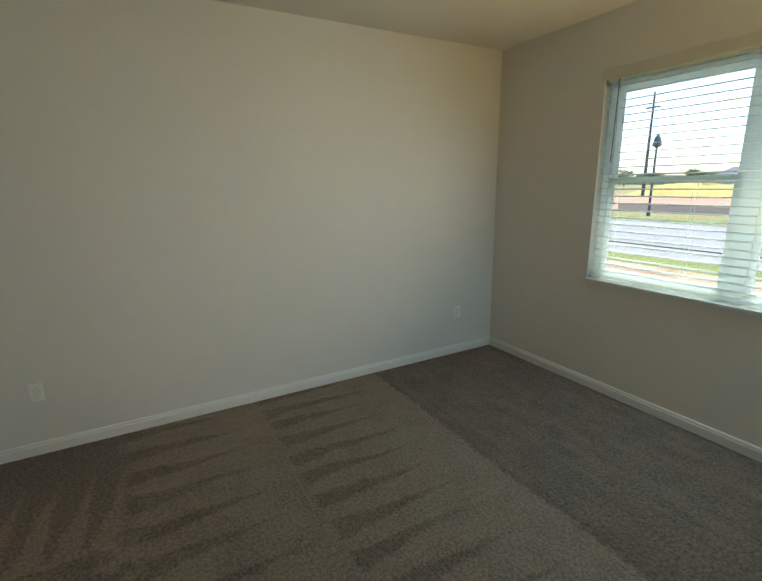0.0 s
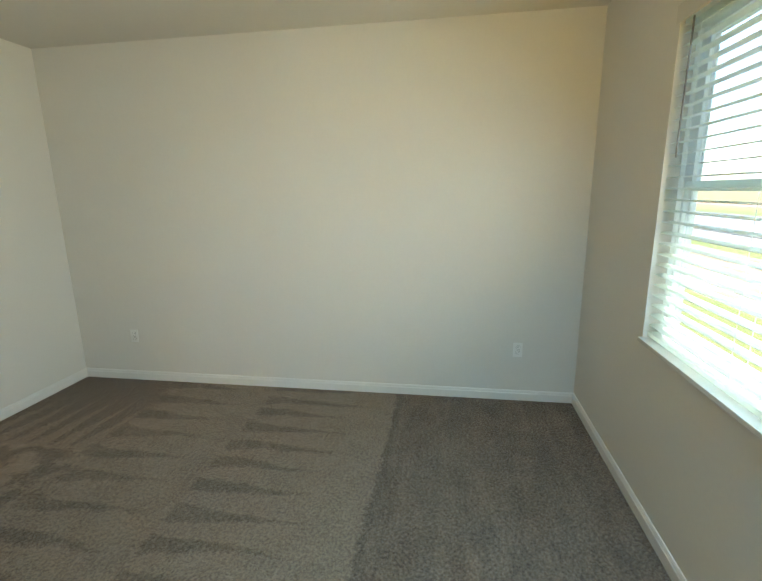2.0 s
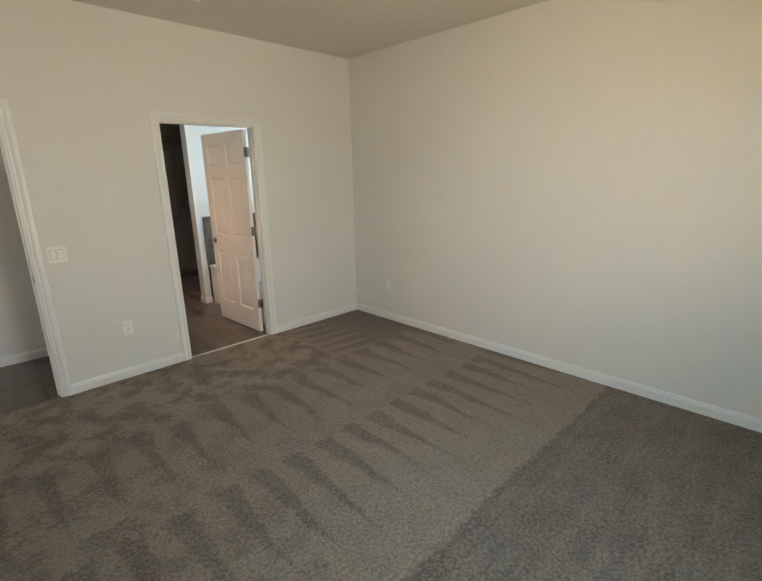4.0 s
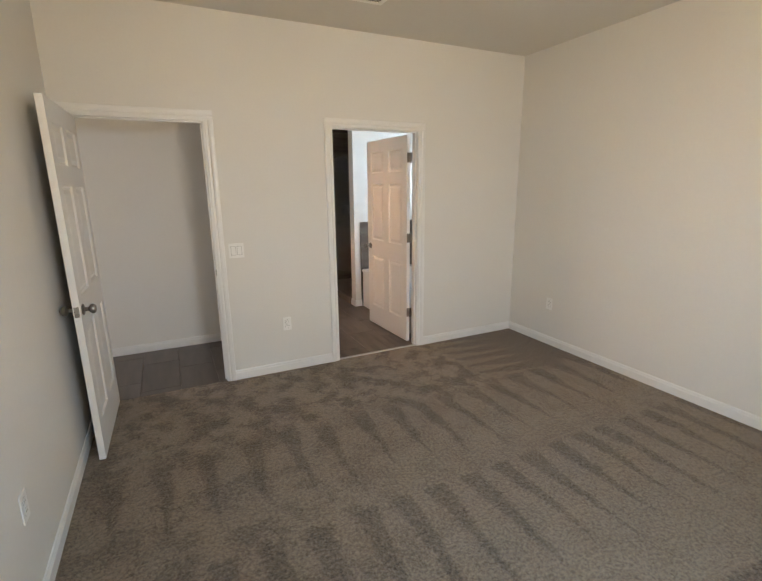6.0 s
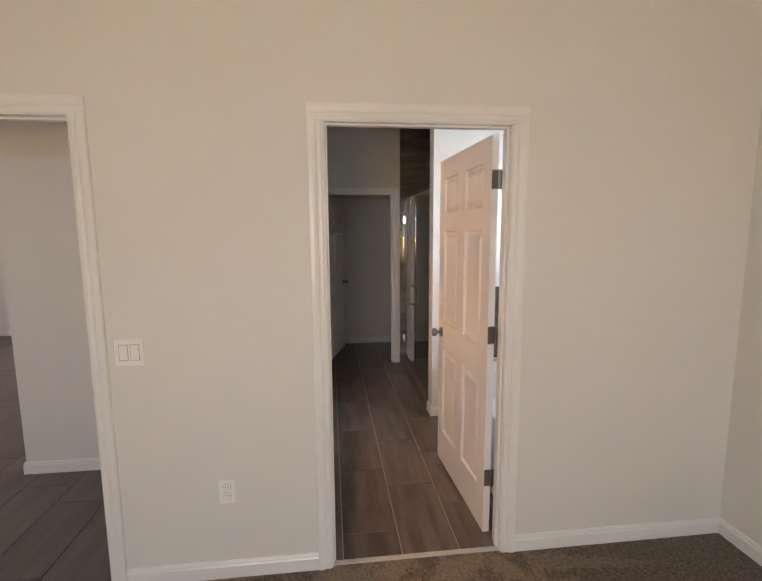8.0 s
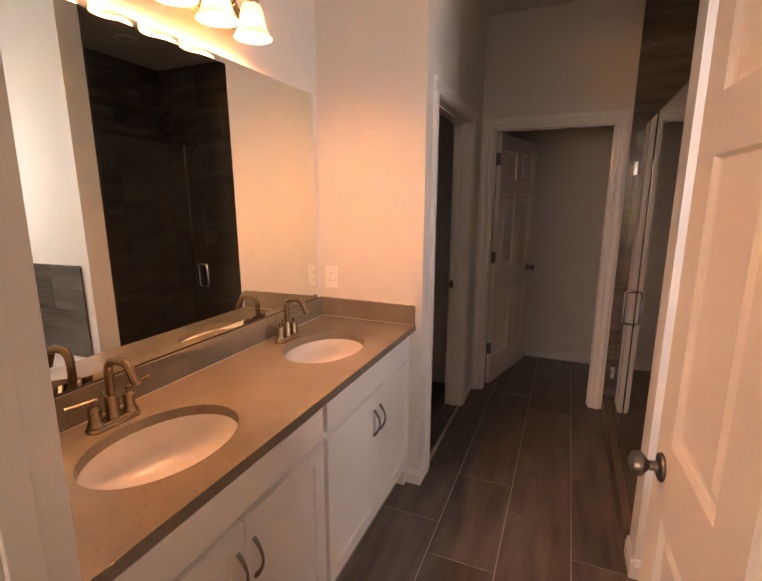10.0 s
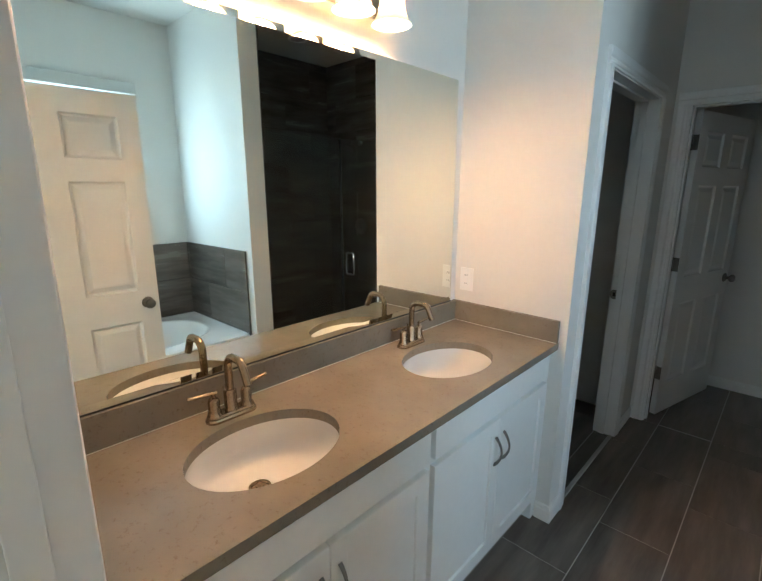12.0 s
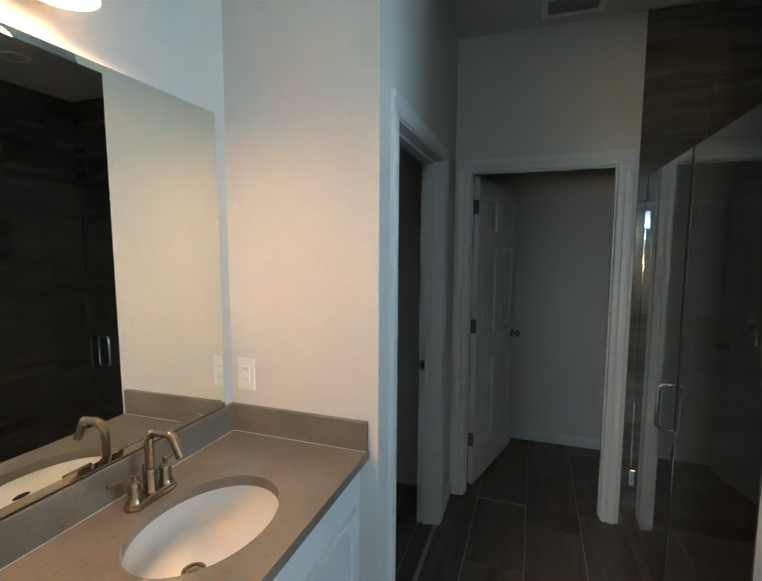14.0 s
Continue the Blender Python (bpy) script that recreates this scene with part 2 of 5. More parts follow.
_b.inputs["Metallic"].default_value = 1.0
_b.inputs["Roughness"].default_value = 0.015


def backlit(name, low, high, share):
    """White plastic made to pass extra daylight, so slats and frames look brighter."""
    m = surface(name, low, high, 0.4, grain=30, broad=3)
    nt = m.node_tree
    tr = node(nt, "BsdfTranslucent", Color=(0.94, 0.99, 0.96, 1))
    mx = node(nt, "MixShader", Fac=share)
    wire(nt, nt.nodes["Principled BSDF"], mx, 0, 1), wire(nt, tr, mx, 0, 2), wire(nt, mx, nt.nodes["Material Output"])
    return m


SLAT = backlit("blind_slat", (0.84, 0.87, 0.85), (0.88, 0.91, 0.89), 0.6)
VINYL = backlit("window_vinyl", (0.80, 0.82, 0.81), (0.84, 0.86, 0.85), 0.6)


def shade_material():
    m, nt, bsdf = mat("alabaster_glass")
    co = node(nt, "TexCoord").outputs["Object"]
    nt.links.new(mixed(nt, spread(nt, noise_at(nt, 45, 4, co), 0.35, 0.65), (0.86, 0.82, 0.74), (0.92, 0.89, 0.83)), bsdf.inputs["Base Color"])
    bsdf.inputs["Roughness"].default_value = 0.25
    tr = node(nt, "BsdfTranslucent", Color=(1.0, 0.94, 0.84, 1))
    mx = node(nt, "MixShader", Fac=0.27)
    out = nt.nodes["Material Output"]
    wire(nt, bsdf, mx, 0, 1), wire(nt, tr, mx, 0, 2), wire(nt, mx, out)
    return m


SHADE = shade_material()


def glow_material(name, colour, strength):
    m, nt, bsdf = mat(name)
    bsdf.inputs["Emission Color"].default_value = (*colour, 1)
    bsdf.inputs["Emission Strength"].default_value = strength
    return m


BULB = glow_material("lit_bulb", (1.0, 0.54, 0.26), 35.0)

GRASS = surface("dry_lawn", (0.11, 0.10, 0.032), (0.29, 0.225, 0.10), 0.95, grain=3.0, broad=0.12, relief=0.6, relief_scale=30)
LAWN = surface("green_lawn", (0.10, 0.125, 0.02), (0.19, 0.19, 0.05), 0.95, grain=6.0, broad=0.5, relief=0.6, relief_scale=30)
MULCH = surface("sandy_mulch", (0.20, 0.105, 0.05), (0.42, 0.33, 0.22), 0.95, grain=4.0, broad=0.9, relief=0.6, relief_scale=30)
CONCRETE = surface("road_concrete", (0.20, 0.19, 0.195), (0.25, 0.24, 0.245), 0.9, grain=5, broad=0.3)
RED_SOIL = surface("red_soil", (0.26, 0.14, 0.09), (0.38, 0.23, 0.16), 0.95, grain=2, broad=0.2, relief=0.6, relief_scale=12)
STRAW = surface("straw_mound", (0.36, 0.28, 0.09), (0.48, 0.38, 0.14), 0.95, grain=4, broad=0.5, relief=0.8, relief_scale=10)
PINK_SOIL = surface("pink_soil", (0.50, 0.36, 0.32), (0.60, 0.45, 0.40), 0.9, grain=6, broad=0.6, relief=0.5, relief_scale=8)
TEAL = surface("teal_paint", (0.02, 0.24, 0.24), (0.03, 0.30, 0.30), 0.45)
PURPLE = surface("purple_lid", (0.22, 0.08, 0.26), (0.28, 0.11, 0.32), 0.5)
STEEL = surface("dark_pole", (0.05, 0.06, 0.08), (0.08, 0.09, 0.11), 0.5)
BARK = surface("bark", (0.10, 0.075, 0.05), (0.16, 0.12, 0.08), 0.9)
LEAF = surface("leaf", (0.05, 0.085, 0.03), (0.10, 0.14, 0.05), 0.7, grain=2, broad=0.3)
STUCCO = surface("far_stucco", (0.50, 0.48, 0.46), (0.58, 0.56, 0.54), 0.9, grain=3, broad=0.3)
ROOF = surface("far_roof", (0.11, 0.12, 0.14), (0.16, 0.17, 0.19), 0.9, grain=3, broad=0.3)
BARN = surface("red_siding", (0.42, 0.05, 0.05), (0.50, 0.08, 0.07), 0.8, grain=3, broad=0.3)
PANE_DARK = surface("far_window", (0.06, 0.08, 0.10), (0.09, 0.11, 0.14), 0.15)
HALL_TILE = tile_material("hall_tile", (0.066, 0.053, 0.045), (0.140, 0.113, 0.098), 0.25, 1)


# ---- building helpers ----
def box(bm, x0, x1, y0, y1, z0, z1, bevel=0.0):
    """An upright block, its edges rounded by bevel."""
    vs = [bm.verts.new((x, y, z)) for x in (x0, x1) for y in (y0, y1) for z in (z0, z1)]
    fs = [bm.faces.new([vs[i] for i in q]) for q in ((0, 1, 3, 2), (4, 6, 7, 5), (0, 4, 5, 1), (2, 3, 7, 6), (0, 2, 6, 4), (1, 5, 7, 3))]
    if bevel:
        es = {e for f in fs for e in f.edges}
        bmesh.ops.bevel(bm, geom=list(es), offset=bevel, segments=2, affect="EDGES", profile=0.6)
    return bm


def blk(x0, x1, y0, y1, z0, z1, bevel=0.0):
    return box(bmesh.new(), x0, x1, y0, y1, z0, z1, bevel)


def mesh_of(name, bm, material, smooth=False):
    bmesh.ops.recalc_face_normals(bm, faces=bm.faces[:])
    me = bpy.data.meshes.new(name)
    bm.to_mesh(me)
    bm.free()
    me.materials.append(material)
    if smooth:
        for p in me.polygons:
            p.use_smooth = True
        try:
            me.set_sharp_from_angle(angle=radians(38))
        except AttributeError:
            pass
    return me


def part(name, bm, material, parent, label="", smooth=False):
    """One mesh object under a thing or a part."""
    ob = new(name, mesh_of(name, bm, material, smooth))
    ob.parent = parent
    return tagged(ob, label)


def thing(name, m, label, category, group="", kind=""):
    """An Empty at a thing's base that carries its parts."""
    ob = new(name)
    ob.empty_display_size = 0.05
    ob.matrix_basis = m
    return tagged(ob, label, category, group, kind)


def solid(name, bm, material, label, category, kind="", smooth=False, group=""):
    return tagged(new(name, mesh_of(name, bm, material, smooth)), label, category, group, kind)


def lathe(bm, profile, n=20, m=Matrix.Identity(4)):
    """A turned body round local z from (radius, height) pairs."""
    rings = []
    for r, z in profile:
        if r < 1e-5:
            rings.append([bm.verts.new(m @ Vector((0, 0, z)))])
        else:
            rings.append([bm.verts.new(m @ Vector((r * math.cos(2 * math.pi * k / n), r * math.sin(2 * math.pi * k / n), z))) for k in range(n)])
    for a, b in zip(rings, rings[1:]):
        for k in range(n):
            j = (k + 1) % n
            q = [a[k % len(a)], a[j % len(a)], b[j % len(b)], b[k % len(b)]]
            q = list(dict.fromkeys(q))
            if len(q) > 2:
                bm.faces.new(q)
    return bm


def tube(bm, pts, radius, n=10, flat=1.0):
    """A round bar along points; radius a number or one for each point."""
    pts = [Vector(p) for p in pts]
    rs = radius if isinstance(radius, (list, tuple)) else [radius] * len(pts)
    rings, side = [], None
    for i, p in enumerate(pts):
        d = (pts[min(i + 1, len(pts) - 1)] - pts[max(i - 1, 0)]).normalized()
        if side is None:
            side = d.orthogonal().normalized()
        side = (side - d * side.dot(d)).normalized()
        up = d.cross(side)
        rings.append([bm.verts.new(p + rs[i] * (math.cos(2 * math.pi * k / n) * side + flat * math.sin(2 * math.pi * k / n) * up)) for k in range(n)])
    for a, b in zip(rings, rings[1:]):
        for k in range(n):
            bm.faces.new((a[k], a[(k + 1) % n], b[(k + 1) % n], b[k]))
    bm.faces.new(rings[0][::-1]), bm.faces.new(rings[-1])
    return bm


def swept(bm, profile, p0, p1, out, up=(0, 0, 1)):
    """A moulding with a (out, up) profile drawn straight from p0 to p1."""
    o, u = Vector(out), Vector(up)
    ends = [[bm.verts.new(Vector(p) + a * o + b * u) for a, b in profile] for p in (p0, p1)]
    n = len(profile)
    for k in range(n):
        bm.faces.new((ends[0][k], ends[0][(k + 1) % n], ends[1][(k + 1) % n], ends[1][k]))
    bm.faces.new(ends[0][::-1]), bm.faces.new(ends[1])
    return bm


def wall(name, axis, t0, t1, a0, a1, openings=(), z0=0.0, z1=2.81, material=None, label="off-white painted drywall"):
    """A wall with openings (a_low, a_high, z_low, z_high) through it. axis 'y': the wall runs along x."""
    bm = bmesh.new()
    cuts = sorted({a0, a1, *[v for o in openings for v in o[:2]]})
    for p, q in zip(cuts, cuts[1:]):
        spans = [(z0, z1)]
        for lo, hi, zl, zh in openings:
            if lo <= p and q <= hi:
                spans = [(z0, zl), (zh, z1)]
        for zl, zh in spans:
            if zh - zl > 0.001:
                if axis == "y":
                    box(bm, p, q, t0, t1, zl, zh)
                else:
                    box(bm, t0, t1, p, q, zl, zh)
    bmesh.ops.remove_doubles(bm, verts=bm.verts[:], dist=0.0005)
    return solid(name, bm, material or WALL, label, "wall", "structure")


# ---- the large structure ----
H = 2.81
WT = 0.10                       # depth of the wall between bedroom and bathroom
wall("wall_north", "y", 0.0, WT, -5.6, 2.2, [(-1.85, -0.987, -1, 2.08), (-0.02, 0.845, -1, 2.08)])
wall("wall_south", "y", -4.50, -4.33, -2.05, 2.2, [(-0.94, 0.976, 0.885, 2.365)])
wall("wall_west", "x", -2.045, -1.925, -4.5, 0.0)
wall("wall_east", "x", 2.04, 2.2, -4.33, 0.0)
wall("wall_vanity", "x", -0.84, -0.72, WT, 2.02)
wall("wall_vanity_end", "y", 1.894, 2.02, -0.72, -0.137)
wall("wall_toilet_room", "x", -0.257, -0.137, 2.02, 3.284, [(2.062, 2.928, -1, 2.055)])
wall("wall_closet", "y", 3.284, 3.404, -1.8, 2.05, [(-0.062, 0.770, -1, 2.06)])
wall("wall_bath_east", "x", 1.90, 2.05, WT, 3.284, [(0.58, 1.32, 1.25, 2.33)])
wall("wall_tub_end", "y", 1.66, 1.80, 0.865, 1.90)
wall("wall_closet_back", "y", 4.30, 4.42, -1.12, 2.05)
wall("wall_closet_west", "x", -1.12, -1.0, 3.404, 4.30)
wall("wall_closet_east", "x", 2.05, 2.17, 3.284, 4.42)
wall("wall_toilet_back", "x", -1.92, -1.80, 2.02, 3.404)
wall("wall_toilet_side", "y", 2.02, 2.14, -1.8, -0.84)
wall("wall_hall", "y", 1.09, 1.21, -2.04, -0.84)
wall("wall_hall_return", "x", -2.04, -1.92, 1.21, 5.55)
wall("wall_great_room_north", "y", 5.55, 5.70, -5.6, -1.92)
# this unseen wall is opened only to let light into the great room
wall("wall_great_room_west", "x", -5.75, -5.6, 0.0, 5.70, [(1.2, 3.6, 0.9, 2.3)])

solid("ceiling", blk(-5.75, 2.2, -4.5, 5.7, H, H + 0.14), CEIL, "flat off-white textured ceiling", "ceiling", "structure")
# never in view; added so that no sun leaks into the rooms
solid("roof", blk(-6.1, 2.6, -4.95, 6.1, H + 0.3, H + 0.5), ROOF, "plain grey roof slab, unseen, that keeps the sun out", "roof", "structure")


def carpet_sheet():
    """A carpet whose pile lies a little uneven."""
    bm = bmesh.new()
    nx, ny = 100, 108
    x0, x1, y0, y1 = -1.925, 2.04, -4.33, 0.012
    vs = [[bm.verts.new((x0 + (x1 - x0) * i / nx, y0 + (y1 - y0) * j / ny,
                         0.0 if i in (0, nx) or j in (0, ny) else 0.0035 * noise.noise(Vector((i * 0.9, j * 0.9, 0)))))
           for j in range(ny + 1)] for i in range(nx + 1)]
    for i in range(nx):
        for j in range(ny):
            bm.faces.new((vs[i][j], vs[i + 1][j], vs[i + 1][j + 1], vs[i][j + 1]))
    return bm


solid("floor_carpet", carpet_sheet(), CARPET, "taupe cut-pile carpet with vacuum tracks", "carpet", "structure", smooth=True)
solid("floor_slab", blk(-5.75, 2.2, -4.5, 5.7, -0.28, -0.014), GROUT, "concrete slab under the floors", "floor", "structure")

BASE = [(0, 0), (0.014, 0), (0.014, 0.058), (0.009, 0.066), (0.011, 0.072), (0.006, 0.083), (0, 0.083)]


def baseboard(runs):
    """Baseboard pieces: (start, end, outward)."""
    for p0, p1, out in runs:
        bm = swept(bmesh.new(), BASE, (*p0, 0), (*p1, 0), (*out, 0))
        solid("baseboard", bm, TRIM, "white painted baseboard with a stepped top", "baseboard", "structure")


baseboard([
    ((-1.925, -4.33), (-1.925, 0), (1, 0)), ((2.04, -4.33), (2.04, 0), (-1, 0)), ((-1.925, -4.33), (2.04, -4.33), (0, 1)),
    ((-0.937, 0), (-0.068, 0), (0, -1)), ((0.893, 0), (2.04, 0), (0, -1)),
    ((-0.200, 1.894), (-0.137, 1.894), (0, -1)), ((-0.137, 1.880), (-0.137, 2.004), (1, 0)), ((-0.137, 2.988), (-0.137, 3.284), (1, 0)),
    ((-0.137, 3.284), (-0.115, 3.284), (0, -1)),
    ((0.865, 1.646), (0.865, 1.80), (-1, 0)), ((0.851, 1.66), (0.95, 1.66), (0, -1)),
    ((-1.0, 4.30), (2.05, 4.30), (0, -1)), ((-2.04, 1.09), (-0.84, 1.09), (0, -1)), ((-2.04, 1.076), (-2.04, 5.55), (-1, 0)),
    ((-5.6, 5.55), (-2.04, 5.55), (0, -1)), ((-0.84, 0.11), (-0.84, 1.09), (-1, 0)),
])

CASE = [(0, 0), (0.009, 0), (0.010, 0.008), (0.013, 0.012), (0.013, 0.022), (0.010, 0.028), (0.015, 0.036), (0.018, 0.048), (0.018, 0.064), (0.014, 0.068), (0, 0.068)]


def casing(axis, plane, out, a0, a1, top, reveal=0.005):
    """The moulded frame round an opening, on one face of a wall; the profile goes outward from the opening."""
    def P(a, z):
        return (a, plane, z) if axis == "y" else (plane, a, z)
    o = (0, out, 0) if axis == "y" else (out, 0, 0)
    al = (1, 0, 0) if axis == "y" else (0, 1, 0)
    root = thing("trim", Matrix.Identity(4), "white moulded door casing", "door casing", kind="structure")
    lo, hi, zt = a0 - reveal, a1 + reveal, top + reveal
    part("side_casing", swept(bmesh.new(), CASE, P(lo, 0), P(lo, zt), o, tuple(-v for v in al)), TRIM, root)
    part("side_casing", swept(bmesh.new(), CASE, P(hi, 0), P(hi, zt), o, al), TRIM, root)
    part("head_casing", swept(bmesh.new(), CASE, P(lo - 0.068, zt), P(hi + 0.068, zt), o, (0, 0, 1)), TRIM, root)


def jamb(axis, t0, t1, a0, a1, top, stop_at, strike=None):
    """The liner of an opening with its stop; strike: ('low' or 'high', depth, height) of a strike plate."""
    def B(al, ah, tl, th, zl, zh, bev=0.0):
        return blk(al, ah, tl, th, zl, zh, bev) if axis == "y" else blk(tl, th, al, ah, zl, zh, bev)
    root = thing("door_frame", Matrix.Identity(4), "white painted door jamb with a stop", "door frame", kind="structure")
    part("jamb_side", B(a0 - 0.018, a0, t0, t1, 0, top + 0.018), TRIM, root)
    part("jamb_side", B(a1, a1 + 0.018, t0, t1, 0, top + 0.018), TRIM, root)
    part("jamb_head", B(a0, a1, t0, t1, top, top + 0.018), TRIM, root)
    s0, s1 = stop_at
    part("stop", B(a0, a0 + 0.010, s0, s1, 0, top, 0.002), TRIM, root)
    part("stop", B(a1 - 0.010, a1, s0, s1, 0, top, 0.002), TRIM, root)
    part("stop", B(a0 + 0.010, a1 - 0.010, s0, s1, top - 0.010, top, 0.002), TRIM, root)
    if strike:
        side, d, z = strike
        a = a0 if side == "low" else a1
        sg = 1 if side == "low" else -1
        plate = bmesh.new()
        out = 1 if d > 0.055 else -1
        rim = [(-0.016, -0.024), (-0.012, -0.029), (0.006, -0.029)] + [(0.008 + 0.014 * math.cos(q), 0.027 * math.sin(q)) for q in (-1.2, -0.7, -0.25, 0.25, 0.7, 1.2)] + [(0.006, 0.029), (-0.012, 0.029), (-0.016, 0.024)]
        ends = []
        for k in (0.0, 0.002):
            at = [(a + sg * k, d + out * u, z + w) for u, w in rim]
            ends.append([plate.verts.new(p if axis == "y" else (p[1], p[0], p[2])) for p in at])
        for k in range(len(rim)):
            j = (k + 1) % len(rim)
            plate.faces.new((ends[0][k], ends[0][j], ends[1][j], ends[1][k]))
        plate.faces.new(ends[1]), plate.faces.new(ends[0][::-1])
        bmesh.ops.recalc_face_normals(plate, faces=plate.faces[:])
        pl = part("strike_plate", plate, PEWTER, root, "dull nickel strike plate with a rounded lip")
        part("latch_hole", B(min(a, a + sg * 0.0026), max(a, a + sg * 0.0026), d - 0.006, d + 0.008, z - 0.012, z + 0.012), DARK, pl)


jamb("y", 0.0, WT, -1.832, -1.007, 2.06, (0.042, 0.075), ("high", 0.022, 0.925))
jamb("y", 0.0, WT, 0.0, 0.825, 2.06, (0.032, 0.066), ("low", 0.083, 0.905))
jamb("x", -0.257, -0.137, 2.080, 2.910, 2.035, (-0.222, -0.189), ("high", -0.237, 0.93))
jamb("y", 3.284, 3.404, -0.044, 0.752, 2.040, (3.319, 3.352), ("high", 3.379, 0.93))
casing("y", 0.0, -1, -1.832, -1.007, 2.06)
casing("y", 0.0, -1, 0.0, 0.825, 2.06)
casing("y", WT, 1, 0.0, 0.825, 2.06, 0.010)
casing("y", WT, 1, -1.832, -1.007, 2.06)
casing("x", -0.137, 1, 2.080, 2.910, 2.035)
casing("y", 3.284, -1, -0.044, 0.752, 2.040)
solid("threshold", blk(0.0, 0.825, 0.004, 0.030, -0.012, 0.008, 0.003), PAN, "pale threshold strip between carpet and tile", "threshold", "structure")
solid("threshold", blk(-0.160, -0.138, 2.080, 2.910, -0.012, 0.006, 0.003), GROUT, "narrow grey threshold strip of the toilet room", "threshold", "structure")


def knob_set(leaf, x, z, y0, y1, metal):
    """A round knob with its rose on each face of a leaf, and the latch plate on its edge."""
    for y, s in ((y0, -1), (y1, 1)):
        m = Matrix.Translation((x, y, z)) @ Matrix.Rotation(radians(-90 * s), 4, "X")
        rose = part("rose", lathe(bmesh.new(), [(0, 0), (0.031, 0), (0.033, 0.003), (0.030, 0.008), (0.016, 0.011), (0, 0.011)], 24, m), metal, leaf, "satin metal rose", True)
        part("knob", lathe(bmesh.new(), [(0.012, 0.009), (0.011, 0.028), (0.018, 0.034), (0.027, 0.042), (0.0285, 0.052), (0.024, 0.062), (0.012, 0.067), (0, 0.068)], 24, m), metal, rose, "satin metal round knob", True)


def door(name, m, width, side, knob_metal, label, hinges=True, height=2.032):
    """A six-panel leaf, its hinge at the origin, running along x, with its thickness towards side * y."""
    root = thing(name, m, label, "door", kind="structure")
    t, zb = 0.035, 0.014
    y0, y1 = sorted((0.0, side * t))
    st, mid = 0.098 * width / 0.81, 0.115 * width / 0.81
    half = (width - 2 * st - mid) / 2
    xs = [0.002, st, st + half, st + half + mid, width - st, width]
    zs = [zb + v * height / 2.032 for v in (0, 0.225, 0.805, 0.985, 1.585, 1.700, 1.915, 2.032)]
    bm = bmesh.new()
    for y, s in ((y0, -1), (y1, 1)):
        for i in range(5):
            for j in range(7):
                a, b, c, d = xs[i], xs[i + 1], zs[j], zs[j + 1]
                if i in (1, 3) and j in (1, 3, 5):
                    loops = []
                    for ins, dep in ((0, 0), (0.007, 0.010), (0.016, 0.013), (0.042, 0.004)):
                        loops.append([bm.verts.new((px, y - s * dep, pz)) for px, pz in ((a + ins, c + ins), (b - ins, c + ins), (b - ins, d - ins), (a + ins, d - ins))])
                    for p, q in zip(loops, loops[1:]):
                        for k in range(4):
                            bm.faces.new((p[k], p[(k + 1) % 4], q[(k + 1) % 4], q[k]))
                    bm.faces.new(loops[-1])
                else:
                    bm.faces.new([bm.verts.new((px, y, pz)) for px, pz in ((a, c), (b, c), (b, d), (a, d))])
    for (xa, za), (xb, zc) in (((xs[0], zs[0]), (xs[-1], zs[0])), ((xs[-1], zs[0]), (xs[-1], zs[-1])), ((xs[-1], zs[-1]), (xs[0], zs[-1])), ((xs[0], zs[-1]), (xs[0], zs[0]))):
        bm.faces.new([bm.verts.new(v) for v in ((xa, y0, za), (xb, y0, zc), (xb, y1, zc), (xa, y1, za))])
    bmesh.ops.remove_doubles(bm, verts=bm.verts[:], dist=0.0002)
    leaf = part("leaf", bm, DOOR, root)
    knob_set(leaf, width - 0.062, 0.925, y0, y1, knob_metal)
    yc = (y0 + y1) / 2
    part("latch_plate", blk(width - 0.0005, width + 0.0015, yc - 0.012, yc + 0.012, 0.896, 0.954, 0.0005), NICKEL, leaf, "satin nickel latch plate")
    if hinges:
        for z in (0.32, 1.08, 1.84):
            h = part("hinge", blk(-0.0015, 0.002, min(side * 0.002, side * 0.034), max(side * 0.002, side * 0.034), z - 0.045, z + 0.045, 0.0006), PEWTER, leaf, "dull metal butt hinge")
            part("knuckle", tube(bmesh.new(), [(-0.004, -side * 0.005, z - 0.047), (-0.004, -side * 0.005, z + 0.047)], 0.0065, 12), PEWTER, h, "", True)
            part("jamb_plate", blk(-0.0065, -0.0045, min(-side * 0.036, -side * 0.004), max(-side * 0.036, -side * 0.004), z - 0.045, z + 0.045, 0.0006), PEWTER, h)
    return root


door("door_1", pose(-1.826, -0.008, 0, 0, 0, -91), 0.815, 1, PEWTER, "open white six-panel door with a dark pewter knob")
door("door_2", pose(0.819, 0.130, 0, 0, 0, 92.6), 0.835, 1, PEWTER, "open white six-panel bathroom door with a pewter knob")
door("door_3", pose(-0.038, 3.410, 0, 0, 0, 75), 0.785, -1, PEWTER, "open white six-panel closet door", height=2.012)

